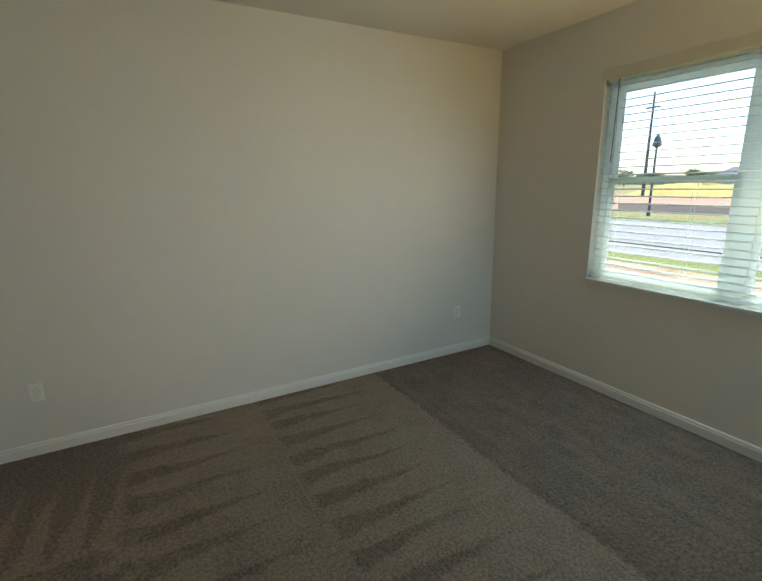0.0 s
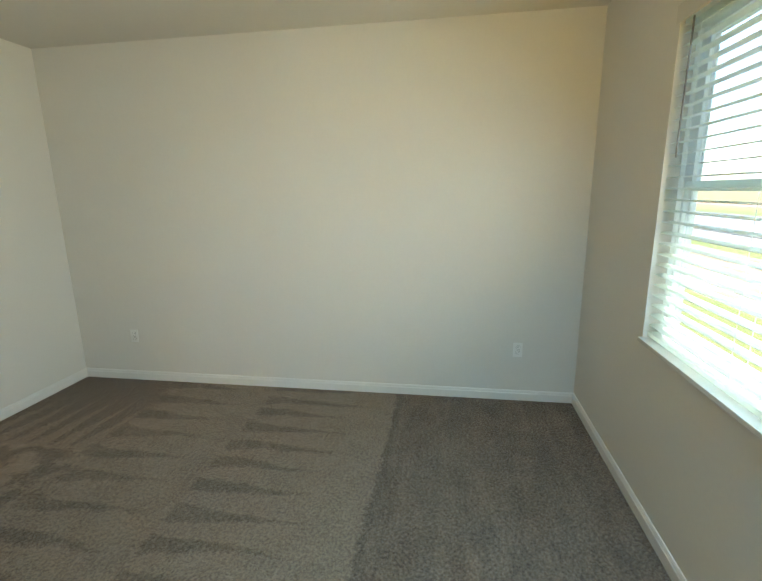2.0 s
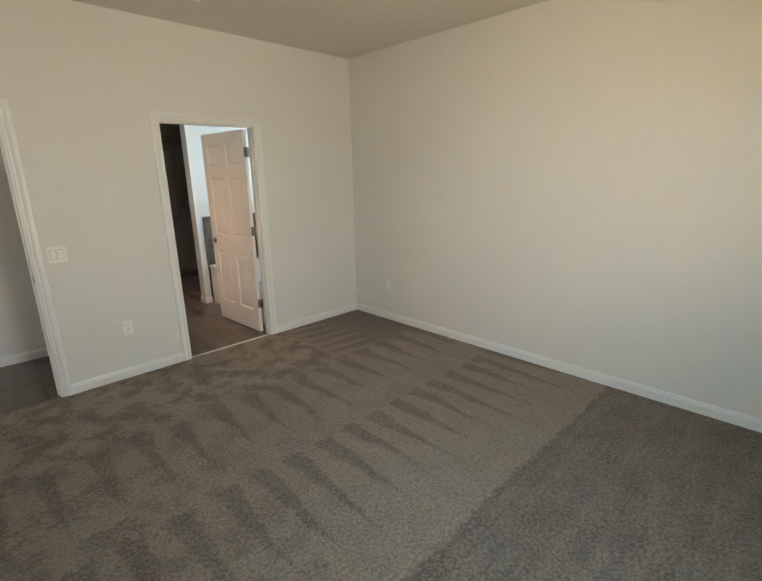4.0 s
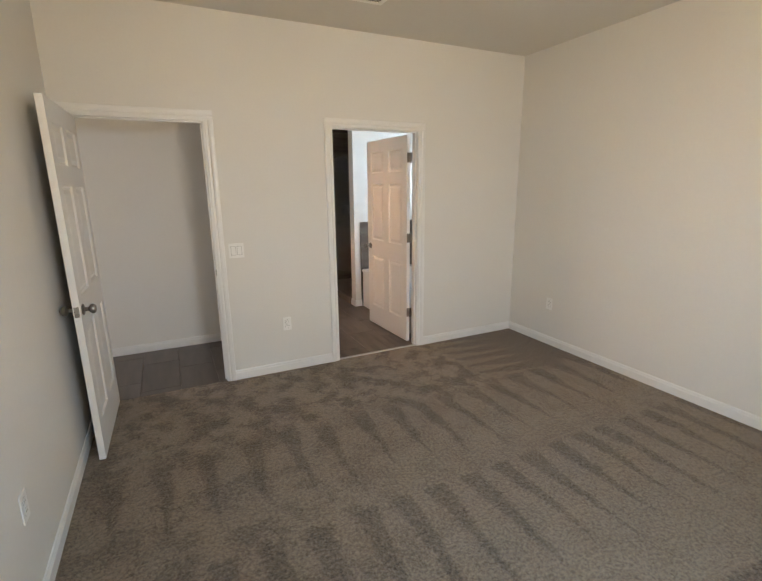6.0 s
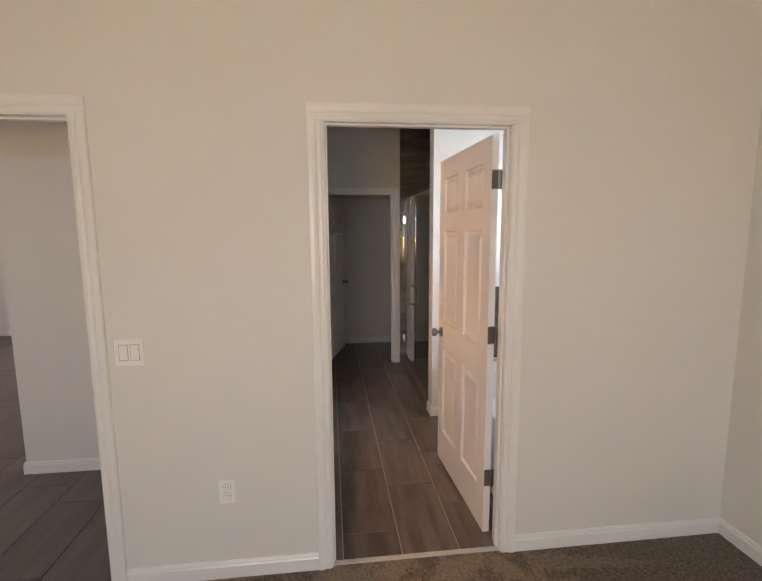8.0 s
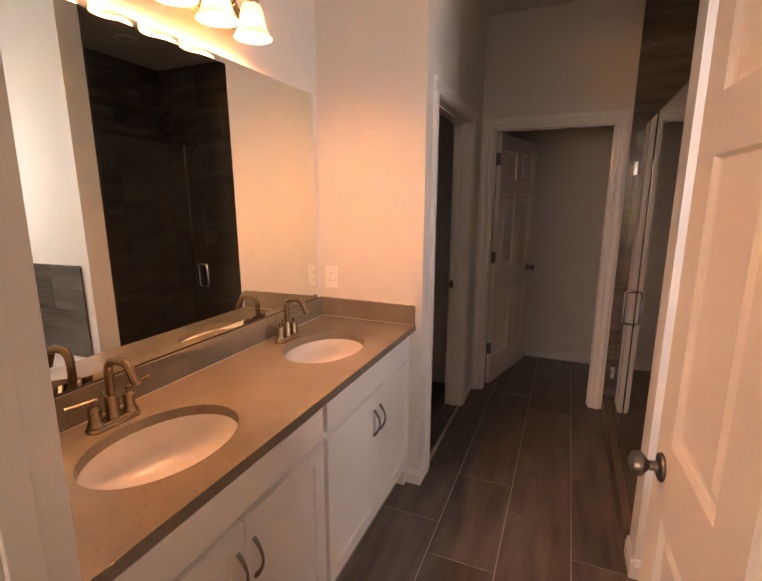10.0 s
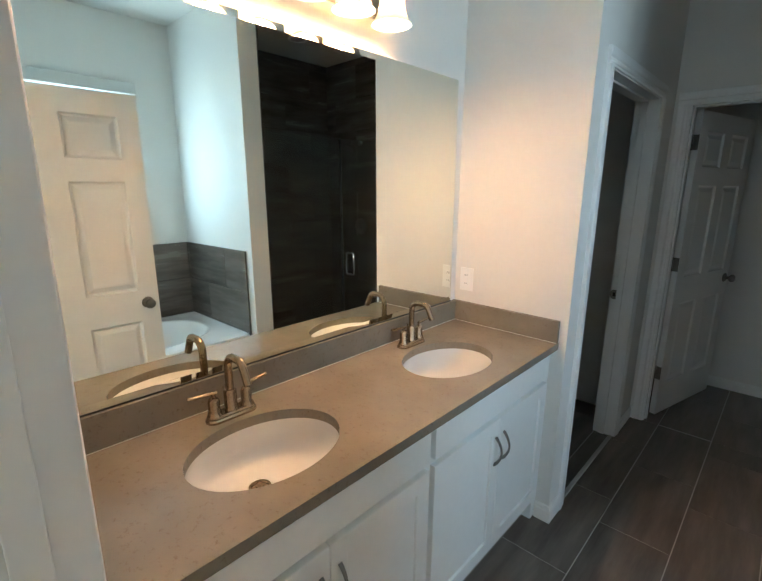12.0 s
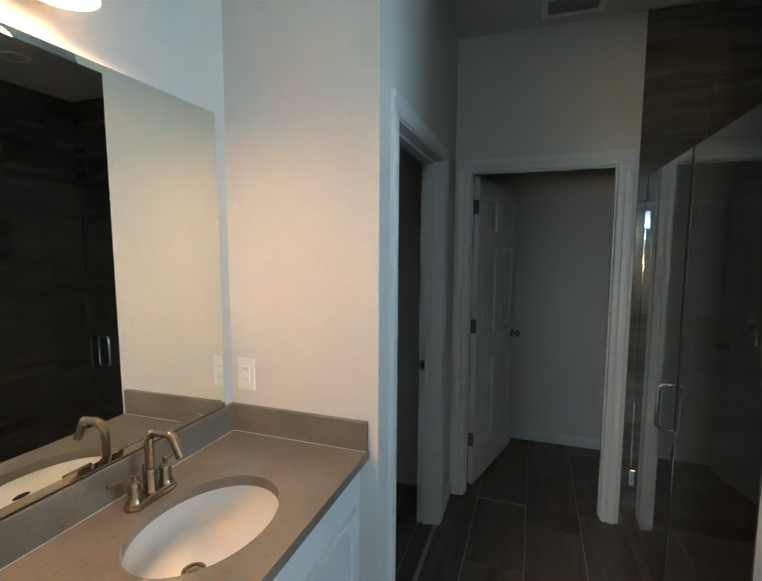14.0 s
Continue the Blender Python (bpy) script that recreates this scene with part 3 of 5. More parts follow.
# ---- bedroom ----
def bedroom_window():
    """Twin single-hung window behind the blind: frames, sashes, panes, sill."""
    w = thing("window_1", Matrix.Identity(4), "white vinyl twin single-hung window with a marble sill", "window", kind="structure")
    x0, x1, z0, z1, ya, yb = -0.94, 0.976, 0.903, 2.365, -4.475, -4.405
    part("window_sill", blk(x0 - 0.0, x1 + 0.012, -4.49, -4.312, 0.881, 0.903, 0.003), CERAMIC, w, "polished white sill slab")
    xm = (x0 + x1) / 2
    fr = bmesh.new()
    for a, b in ((x0, x0 + 0.05), (xm - 0.055, xm + 0.055), (x1 - 0.05, x1)):
        box(fr, a, b, ya, yb, z0, z1, 0.003)
    box(fr, x0 + 0.05, xm - 0.055, ya, yb, z1 - 0.045, z1, 0.003), box(fr, xm + 0.055, x1 - 0.05, ya, yb, z1 - 0.045, z1, 0.003)
    box(fr, x0 + 0.05, xm - 0.055, ya, yb, z0, z0 + 0.04, 0.003), box(fr, xm + 0.055, x1 - 0.05, ya, yb, z0, z0 + 0.04, 0.003)
    part("window_frame", fr, VINYL, w)
    zm = 1.655
    for a, b in ((x0 + 0.05, xm - 0.055), (xm + 0.055, x1 - 0.05)):
        for lo, hi, y in ((z0 + 0.04, zm + 0.02, -4.425), (zm - 0.02, z1 - 0.045, -4.450)):
            s = bmesh.new()
            box(s, a, a + 0.038, y - 0.012, y + 0.012, lo, hi, 0.002), box(s, b - 0.038, b, y - 0.012, y + 0.012, lo, hi, 0.002)
            box(s, a + 0.038, b - 0.038, y - 0.012, y + 0.012, lo, lo + 0.042, 0.002), box(s, a + 0.038, b - 0.038, y - 0.012, y + 0.012, hi - 0.042, hi, 0.002)
            sash = part("sash", s, VINYL, w)
            pane = part("pane", blk(a + 0.038, b - 0.038, y - 0.003, y + 0.003, lo + 0.042, hi - 0.042), GLASS, sash, "clear window glass")
            pane.visible_shadow = False
    return w


bedroom_window()


def slat_mesh(length, width, thick):
    """A slat with a slight crown, across y, along x."""
    bm, n = bmesh.new(), 4
    for s in (0, 1):
        for k in range(n + 1):
            y = width * (k / n - 0.5)
            z = 0.0025 * (1 - (2 * k / n - 1) ** 2)
            for zz in (z, z + thick):
                bm.verts.new((length * (s - 0.5), y, zz))
    bm.verts.ensure_lookup_table()
    v, m = bm.verts, 2 * (n + 1)
    for k in range(n):
        a = 2 * k
        for o in (0, 1):
            bm.faces.new((v[a + o], v[a + 2 + o], v[m + a + 2 + o], v[m + a + o]))
        for s in (0, m):
            bm.faces.new((v[s + a], v[s + a + 1], v[s + a + 3], v[s + a + 2]))
    for k in (0, n):
        bm.faces.new((v[2 * k], v[2 * k + 1], v[m + 2 * k + 1], v[m + 2 * k]))
    return mesh_of("slat", bm, SLAT, True)


def window_blind():
    b = thing("window_blind", pose(0.018, -4.372, 2.38), "white open horizontal slat blind in the window", "blind")
    L = 1.895
    part("valance", blk(-L / 2 - 0.03, L / 2 + 0.045, 0.030, 0.046, -0.022, 0.056, 0.004), VALANCE, b, "flat white valance board, greyed for shade")
    part("head_rail", blk(-L / 2, L / 2, -0.028, 0.026, -0.040, -0.016, 0.002), SLAT, b)
    me = slat_mesh(L, 0.050, 0.003)
    n, z = 27, -0.072
    for k in range(n):
        s = new("slat", me)
        s.parent = b
        s.matrix_basis = pose(random.uniform(-0.002, 0.002), 0, z - 0.0512 * k, -5 + random.uniform(-1.2, 1.2), 0, 0)
    part("bottom_rail", blk(-L / 2, L / 2, -0.026, 0.026, -1.462, -1.440, 0.004), SLAT, b)
    for x in (-0.80, -0.28, 0.28, 0.80):
        for y in (-0.027, 0.027):
            part("ladder_cord", tube(bmesh.new(), [(x, y, -0.05), (x, y, -1.44)], 0.0011, 6), SLAT, b)
    part("tilt_wand", tube(bmesh.new(), [(0.855, 0.034, -0.03), (0.86, 0.036, -0.60)], 0.0042, 8), PEWTER, b, "slim grey tilt wand", True)


window_blind()


def plate(name, m, label, category, kind_of):
    """A cover plate on a wall; local x along the wall, y out of it."""
    wide = 0.117 if kind_of == "switch" else 0.072
    p = thing(name, m, label, category)
    part("cover_plate", blk(-wide / 2, wide / 2, 0, 0.006, -0.058, 0.058, 0.002), PLASTIC, p)
    if kind_of == "outlet":
        for z in (-0.021, 0.021):
            # a raised grey ring carries the shade of the gap round each receptacle
            part("gap_shade", lathe(bmesh.new(), [(0, 0.0055), (0.0178, 0.0055), (0.0178, 0.0066), (0, 0.0066)], 16, Matrix.Translation((0, 0, z)) @ Matrix.Rotation(radians(-90), 4, "X")), DUCT, p)
            r = part("receptacle", lathe(bmesh.new(), [(0, 0.005), (0.0165, 0.005), (0.0165, 0.0078), (0, 0.0078)], 16, Matrix.Translation((0, 0, z)) @ Matrix.Rotation(radians(-90), 4, "X")), PLASTIC, p)
            for x in (-0.006, 0.006):
                part("slot", blk(x - 0.001, x + 0.001, 0.006, 0.0082, z - 0.002, z + 0.006), DARK, r)
    elif kind_of == "decora":
        r = part("receptacle", blk(-0.0165, 0.0165, 0.004, 0.0085, -0.033, 0.033, 0.001), PLASTIC, p)
        for z in (-0.02, 0.02):
            for x in (-0.006, 0.006):
                part("slot", blk(x - 0.001, x + 0.001, 0.006, 0.0089, z - 0.003, z + 0.004), DARK, r)
        for z in (-0.005, 0.005):
            part("button", blk(-0.007, 0.007, 0.007, 0.0098, z - 0.003, z + 0.003, 0.0005), PLASTIC, r)
    else:
        for x in (-0.023, 0.023):
            # grey plate behind each rocker, painted for the shade in its gap
            part("gap_shade", blk(x - 0.0185, x + 0.0185, 0.0055, 0.0066, -0.035, 0.035), DUCT, p)
            r = part("rocker", box(bmesh.new(), x - 0.0165, x + 0.0165, 0.004, 0.009, -0.033, 0.033, 0.0015), PLASTIC, p)
    part("screw", lathe(bmesh.new(), [(0, 0.0055), (0.003, 0.0055), (0.003, 0.0072), (0, 0.0072)], 10, Matrix.Translation((0, 0, 0.0 if kind_of == "outlet" else 0.048)) @ Matrix.Rotation(radians(-90), 4, "X")), PLASTIC, p)
    return p


plate("wall_outlet", pose(-0.476, 0, 0.428, 0, 0, 180), "white duplex outlet on the wall between two doors", "outlet", "outlet")
plate("wall_outlet", pose(2.04, -0.554, 0.416, 0, 0, 90), "white duplex outlet low on a bare bedroom wall", "outlet", "outlet")
plate("wall_outlet", pose(2.04, -3.886, 0.423, 0, 0, 90), "white duplex outlet low beside the window corner", "outlet", "outlet")
plate("wall_outlet", pose(-1.925, -1.79, 0.437, 0, 0, -90), "white duplex outlet low beside the open bedroom door", "outlet", "outlet")
plate("light_switch", pose(-0.846, 0, 1.093, 0, 0, 180), "white double rocker switch beside the door casing", "light switch", "switch")
plate("wall_outlet", pose(-0.652, 1.894, 1.115, 0, 0, 180), "white rectangular safety outlet above the vanity splash", "outlet", "decora")


def ceiling_vent(m, lx, ly, label):
    """A louvred air register that hangs just below the ceiling; local z up."""
    v = thing("ceiling_vent", m, label, "air vent")
    fr = bmesh.new()
    w = 0.028
    for a, b, c, d in ((-lx / 2, lx / 2, -ly / 2, -ly / 2 + w), (-lx / 2, lx / 2, ly / 2 - w, ly / 2), (-lx / 2, -lx / 2 + w, -ly / 2 + w, ly / 2 - w), (lx / 2 - w, lx / 2, -ly / 2 + w, ly / 2 - w)):
        box(fr, a, b, c, d, -0.012, 0.0, 0.002)
    part("frame", fr, PLASTIC, v)
    part("duct", blk(-lx / 2 + w, lx / 2 - w, -ly / 2 + w, ly / 2 - w, -0.004, -0.001), DUCT, v, "grey duct opening")
    n = max(4, int((ly - 2 * w) / 0.022))
    for k in range(n):
        y = -ly / 2 + w + (k + 0.5) * (ly - 2 * w) / n
        bm = blk(-lx / 2 + w, lx / 2 - w, -0.011, 0.011, -0.0008, 0.0008)
        bmesh.ops.transform(bm, matrix=Matrix.Translation((0, y, -0.012)) @ Matrix.Rotation(radians(24), 4, "X"), verts=bm.verts)
        part("louvre", bm, PLASTIC, v)
    return v


ceiling_vent(pose(-0.022, -0.70, H), 0.40, 0.25, "white louvred air register in the bedroom ceiling")
ceiling_vent(pose(0.475, 3.08, H), 0.30, 0.20, "white louvred air register in the bathroom ceiling")

# ---- great room beyond the bedroom door ----
th = thing("thermostat", pose(-3.967, 5.55, 1.60), "small black-faced wall thermostat on a white wall", "thermostat")
part("backplate", blk(-0.075, 0.075, -0.012, 0, -0.055, 0.055, 0.004), PLASTIC, th)
part("screen", blk(-0.05, 0.045, -0.022, -0.012, -0.045, 0.045, 0.006), SCREEN, th, "glossy black screen")


def entry_door():
    d = thing("door_4", pose(-3.16, 5.55, 0), "dark brown stained entry door, closed", "door", kind="structure")
    part("leaf", blk(-0.46, 0.46, -0.04, 0, 0.02, 2.44, 0.004), ENTRY, d)
    for x0, x1, z0, z1 in ((-0.34, -0.04, 0.25, 1.0), (0.04, 0.34, 0.25, 1.0), (-0.34, 0.34, 1.15, 2.28)):
        part("panel", blk(x0, x1, -0.052, -0.038, z0, z1, 0.01), ENTRY, d)
    part("door_handle", tube(bmesh.new(), [(-0.39, -0.04, 1.0), (-0.39, -0.085, 1.0), (-0.39, -0.09, 1.02), (-0.28, -0.09, 1.02)], 0.010, 10), PEWTER, d, "dark lever handle", True)
    part("deadbolt", lathe(bmesh.new(), [(0, 0), (0.03, 0), (0.028, 0.018), (0, 0.02)], 20, Matrix.Translation((-0.39, -0.04, 1.15)) @ Matrix.Rotation(radians(90), 4, "X")), PEWTER, d, "", True)


entry_door()

# ---- bathroom: vanity ----
def pull(parent, x, y, z, lean):
    """An arched vertical pull, thicker at its feet."""
    n = 12
    pts = [(x + 0.028 * math.sin(math.pi * k / n) ** 0.8, y, z + 0.058 * (2 * k / n - 1)) for k in range(n + 1)]
    rs = [0.0062 - 0.0022 * math.sin(math.pi * k / n) for k in range(n + 1)]
    part("handle", tube(bmesh.new(), pts, rs, 10, 1.3), PEWTER, parent, "dark pewter arched pull", True)


def shaker(y0, y1, z0, z1, frame_w, x, t):
    """A flat-framed door front with a recessed field, facing +x, as one body."""
    bm = bmesh.new()
    loops = []
    for px, i in ((x, 0.0), (x + t - 0.002, 0.0), (x + t, 0.002), (x + t, frame_w), (x + t - 0.002, frame_w + 0.003), (x + t - 0.009, frame_w + 0.004)):
        loops.append([bm.verts.new((px, py, pz)) for py, pz in ((y0 + i, z0 + i), (y1 - i, z0 + i), (y1 - i, z1 - i), (y0 + i, z1 - i))])
    for p, q in zip(loops, loops[1:]):
        for k in range(4):
            bm.faces.new((p[k], p[(k + 1) % 4], q[(k + 1) % 4], q[k]))
    bm.faces.new(loops[-1])
    bm.faces.new(loops[0][::-1])
    return bm


def cabinet(y0, y1, label):
    """A vanity base unit: carcass, toe kick, face frame, false drawer front and a pair of doors."""
    c = thing("vanity_cabinet", Matrix.Identity(4), label, "cabinet", "vanity cabinets")
    xb, xf = -0.718, -0.199
    part("side_panel", blk(xb, xf - 0.018, y0, y0 + 0.016, 0.105, 0.868), CABINET, c)
    part("side_panel", blk(xb, xf - 0.018, y1 - 0.016, y1, 0.105, 0.868), CABINET, c)
    part("floor_panel", blk(xb, xf - 0.018, y0 + 0.016, y1 - 0.016, 0.105, 0.121), CABINET, c)
    part("face_frame", blk(xf - 0.018, xf, y0, y1, 0.105, 0.868, 0.001), CABINET, c)
    part("toe_kick", blk(xb, xf - 0.06, y0 + 0.002, y1 - 0.002, 0.0, 0.105), CABINET, c)
    a, b = y0 + 0.013, y1 - 0.014
    part("drawer_front", blk(xf, xf + 0.02, a, b, 0.752, 0.856, 0.002), CABINET, c)
    ym = (a + b) / 2
    for p, q, s in ((a, ym - 0.0015, -1), (ym + 0.0015, b, 1)):
        d = part("cabinet_door", shaker(p, q, 0.150, 0.728, 0.052, xf, 0.02), CABINET, c)
        pull(d, xf + 0.019, ym + s * 0.030, 0.60, s)
    return c


cabinet(0.179, 0.990, "white painted double-door vanity cabinet with a recessed panel on each door")
cabinet(0.991, 1.848, "white painted double-door vanity cabinet with a recessed panel on each door")
fil = thing("cabinet_filler", Matrix.Identity(4), "white painted filler strip between vanity cabinet and wall", "filler strip")
part("strip", blk(-0.70, -0.204, 0.102, 0.1785, 0.0, 0.868, 0.001), CABINET, fil)
fil2 = thing("cabinet_filler", Matrix.Identity(4), "white painted filler strip between vanity cabinet and end wall", "filler strip")
part("strip", blk(-0.70, -0.204, 1.8485, 1.893, 0.0, 0.868, 0.001), CABINET, fil2)

SINKS = ((-0.418, 0.576), (-0.418, 1.406))
SA, SB = 0.160, 0.212           # half width and half length of the bowls


def worktop():
    """A quartz slab with two oval holes and rounded front edge."""
    x0, x1, y0, y1, z0, z1 = -0.720, -0.168, 0.101, 1.893, 0.869, 0.900
    n = 48
    root = thing("worktop", Matrix.Identity(4), "taupe speckled quartz vanity worktop with two oval cutouts", "worktop")
    bm = bmesh.new()
    spans = ((y0, (SINKS[0][1] + SINKS[1][1]) / 2), ((SINKS[0][1] + SINKS[1][1]) / 2, y1))
    for (ya, yb), (cx, cy) in zip(spans, SINKS):
        for z in (z0, z1):
            ring, rim = [], []
            for k in range(n):
                t = 2 * math.pi * k / n
                dx, dy = math.cos(t), math.sin(t)
                ring.append(bm.verts.new((cx + SA * dx, cy + SB * dy, z)))
                s = min((x1 - cx if dx > 0 else cx - x0) / max(abs(dx), 1e-6), (yb - cy if dy > 0 else cy - ya) / max(abs(dy), 1e-6))
                rim.append(bm.verts.new((cx + s * dx, cy + s * dy, z)))
            for k in range(n):
                j = (k + 1) % n
                bm.faces.new((ring[k], ring[j], rim[j], rim[k]))
                a, b = rim[k].co, rim[j].co
                if abs(a.x - b.x) > 1e-4 and abs(a.y - b.y) > 1e-4:
                    ex = x1 if max(a.x, b.x) > x1 - 1e-4 else x0
                    ey = yb if max(a.y, b.y) > yb - 1e-4 else ya
                    bm.faces.new((rim[k], rim[j], bm.verts.new((ex, ey, z))))
        for k in range(n):
            j = (k + 1) % n
            q = []
            for t, z in ((k, z0), (j, z0), (j, z1), (k, z1)):
                t = 2 * math.pi * t / n
                q.append(bm.verts.new((cx + SA * math.cos(t), cy + SB * math.sin(t), z)))
            bm.faces.new(q)
    for a, b in (((x1, y0), (x1, y1)), ((x0, y0), (x1, y0)), ((x0, y1), (x1, y1))):
        bm.faces.new([bm.verts.new(v) for v in ((*a, z0), (*b, z0), (*b, z1), (*a, z1))])
    bmesh.ops.remove_doubles(bm, verts=bm.verts[:], dist=0.0003)
    part("slab", bm, QUARTZ, root)
    part("backsplash", blk(-0.720, -0.700, 0.101, 1.893, 0.9005, 1.000, 0.0015), QUARTZ, root)
    part("sidesplash", blk(-0.6995, -0.171, 1.873, 1.893, 0.9005, 1.000, 0.0015), QUARTZ, root)
    part("caulk", blk(-0.700, -0.6985, 0.101, 1.873, 0.9005, 0.902), VALANCE, root, "thin white caulk line")
    part("caulk", blk(-0.6985, -0.173, 1.8715, 1.873, 0.9005, 0.902), VALANCE, root, "thin white caulk line")


worktop()


def sink(cx, cy, label):
    s = thing("sink", pose(cx, cy, 0.869), label, "sink", "vanity sinks")
    bm, n = bmesh.new(), 48
    prof = [(1.06, 0.0), (1.06, -0.012), (1.0, -0.014), (0.985, -0.03), (0.93, -0.06), (0.82, -0.092), (0.64, -0.114), (0.36, -0.125), (0.13, -0.129)]
    rings = [[bm.verts.new((0.40 * z + SA * r * math.cos(2 * math.pi * k / n), SB * r * math.sin(2 * math.pi * k / n), z)) for k in range(n)] for r, z in prof]
    rings.insert(0, [bm.verts.new((SA * 1.0 * math.cos(2 * math.pi * k / n), SB * 1.0 * math.sin(2 * math.pi * k / n), 0.0)) for k in range(n)])
    rings[0], rings[1] = rings[1], rings[0]
    inner = [rings[1]] + rings[3:]
    for a, b in zip(inner, inner[1:]):
        for k in range(n):
            bm.faces.new((a[k], a[(k + 1) % n], b[(k + 1) % n], b[k]))
    bm.faces.new(inner[-1])
    for k in range(n):
        bm.faces.new((rings[0][k], rings[0][(k + 1) % n], rings[1][(k + 1) % n], rings[1][k]))
    for v in [v for v in bm.verts if not v.link_faces]:
        bm.verts.remove(v)
    part("bowl", bm, CERAMIC, s, "glossy white undermount bowl", True)
    part("drain", lathe(bmesh.new(), [(0.030, -0.1285), (0.031, -0.1250), (0.024, -0.1240), (0.022, -0.1275), (0.012, -0.1270), (0.011, -0.1215), (0, -0.1205)], 24, Matrix.Translation((-0.0516, 0, 0))), BRONZE, s, "brushed metal drain", True)
    part("overflow", lathe(bmesh.new(), [(0, -0.004), (0.015, -0.004), (0.015, 0.004), (0, 0.004)], 16, Matrix.Translation((SA * 0.955 - 0.0185, 0, -0.047)) @ Matrix.Rotation(radians(-82), 4, "Y") @ Matrix.Diagonal((0.40, 1.7, 1, 1))), DARK, s, "dark overflow slot")


for cx, cy in SINKS:
    sink(cx, cy, "glossy white oval undermount sink in the quartz worktop")


def faucet(m):
    """A centreset: rounded base, gooseneck spout, two posts with T-bar levers. Spout towards +x."""
    f = thing("faucet", m, "brushed champagne bronze two-lever centreset faucet", "faucet", "vanity faucets")
    bm, n = bmesh.new(), 24
    outlines = []
    for off, z in ((0.0, 0.0), (0.0, 0.006), (-0.004, 0.011), (-0.004, 0.016), (-0.008, 0.020)):
        ring = []
        for k in range(n):
            t = 2 * math.pi * k / n
            r = 0.027 + off
            ring.append(bm.verts.new((r * math.cos(t), r * math.sin(t) + (0.051 if math.sin(t) >= 0 else -0.051), z)))
        outlines.append(ring)
    for a, b in zip(outlines, outlines[1:]):
        for k in range(n):
            bm.faces.new((a[k], a[(k + 1) % n], b[(k + 1) % n], b[k]))
    bm.faces.new(outlines[-1])
    part("base", bm, BRONZE, f, "", True)
    part("hub", lathe(bmesh.new(), [(0.021, 0.018), (0.021, 0.024), (0.0185, 0.028), (0.0185, 0.078), (0.016, 0.084), (0, 0.084)], 24), BRONZE, f, "", True)
    pts = [(0, 0, 0.08), (0, 0, 0.155)]
    pts += [(0.034 - 0.034 * math.cos(t), 0, 0.155 + 0.034 * math.sin(t)) for t in [math.pi / 2 * k / 6 for k in range(1, 7)]]
    pts += [(0.062 + 0.026 * math.sin(t), 0, 0.163 + 0.026 * math.cos(t)) for t in [1.25 * k / 6 for k in range(7)]]
    pts += [(0.108, 0, 0.130)]
    part("spout", tube(bmesh.new(), pts, 0.0118, 16), BRONZE, f, "", True)
    part("lift_rod", tube(bmesh.new(), [(-0.024, 0, 0.02), (-0.024, 0, 0.085), (-0.024, 0, 0.09)], [0.0025, 0.0025, 0.005], 8), BRONZE, f, "", True)
    for s in (-1, 1):
        y = s * 0.051
        p = part("post", lathe(bmesh.new(), [(0.022, 0.018), (0.0195, 0.024), (0.0165, 0.03), (0.0165, 0.062), (0.013, 0.07), (0.006, 0.074), (0.0055, 0.086), (0, 0.086)], 20, Matrix.Translation((0, y, 0))), BRONZE, f, "", True)
        part("lever", tube(bmesh.new(), [(0.004, y - s * 0.008, 0.088), (-0.004, y + s * 0.072, 0.091)], 0.0052, 12), BRONZE, p, "", True)
    return f


fa = faucet(pose(-0.626, 0.588, 0.900))
copy_thing(fa, pose(-0.626, 1.428, 0.900))


def vanity_mirror():
    """A frameless mirror with a bevelled border."""
    v = thing("vanity_mirror", Matrix.Identity(4), "large frameless mirror hung above the vanity worktop", "mirror")
    y0, y1, z0, z1, x, b = 0.135, 1.840, 1.006, 2.036, -0.719, 0.022
    bm = bmesh.new()
    loops = [[bm.verts.new((px, py, pz)) for py, pz in ((y0 + i, z0 + i), (y1 - i, z0 + i), (y1 - i, z1 - i), (y0 + i, z1 - i))] for px, i in ((x, 0), (x + 0.0025, 0), (x + 0.006, b))]
    for p, q in zip(loops, loops[1:]):
        for k in range(4):
            bm.faces.new((p[k], p[(k + 1) % 4], q[(k + 1) % 4], q[k]))
    bm.faces.new(loops[-1])
    for vert in bm.verts:                   # the foot stands a few millimetres off the wall
        if vert.co.x > x + 0.001:
            vert.co.x += 0.0075 * (z1 - vert.co.z) / (z1 - z0)
    part("glass", bm, MIRROR, v)
    # a near-black strip stands in for the shaded gap below the glass
    part("foot_gap_shade", blk(-0.7195, -0.708, y0, y1, 1.0005, 1.0055, 0.0008), DARK, v, "slim dark strip for the shaded gap at the mirror's foot")


vanity_mirror()


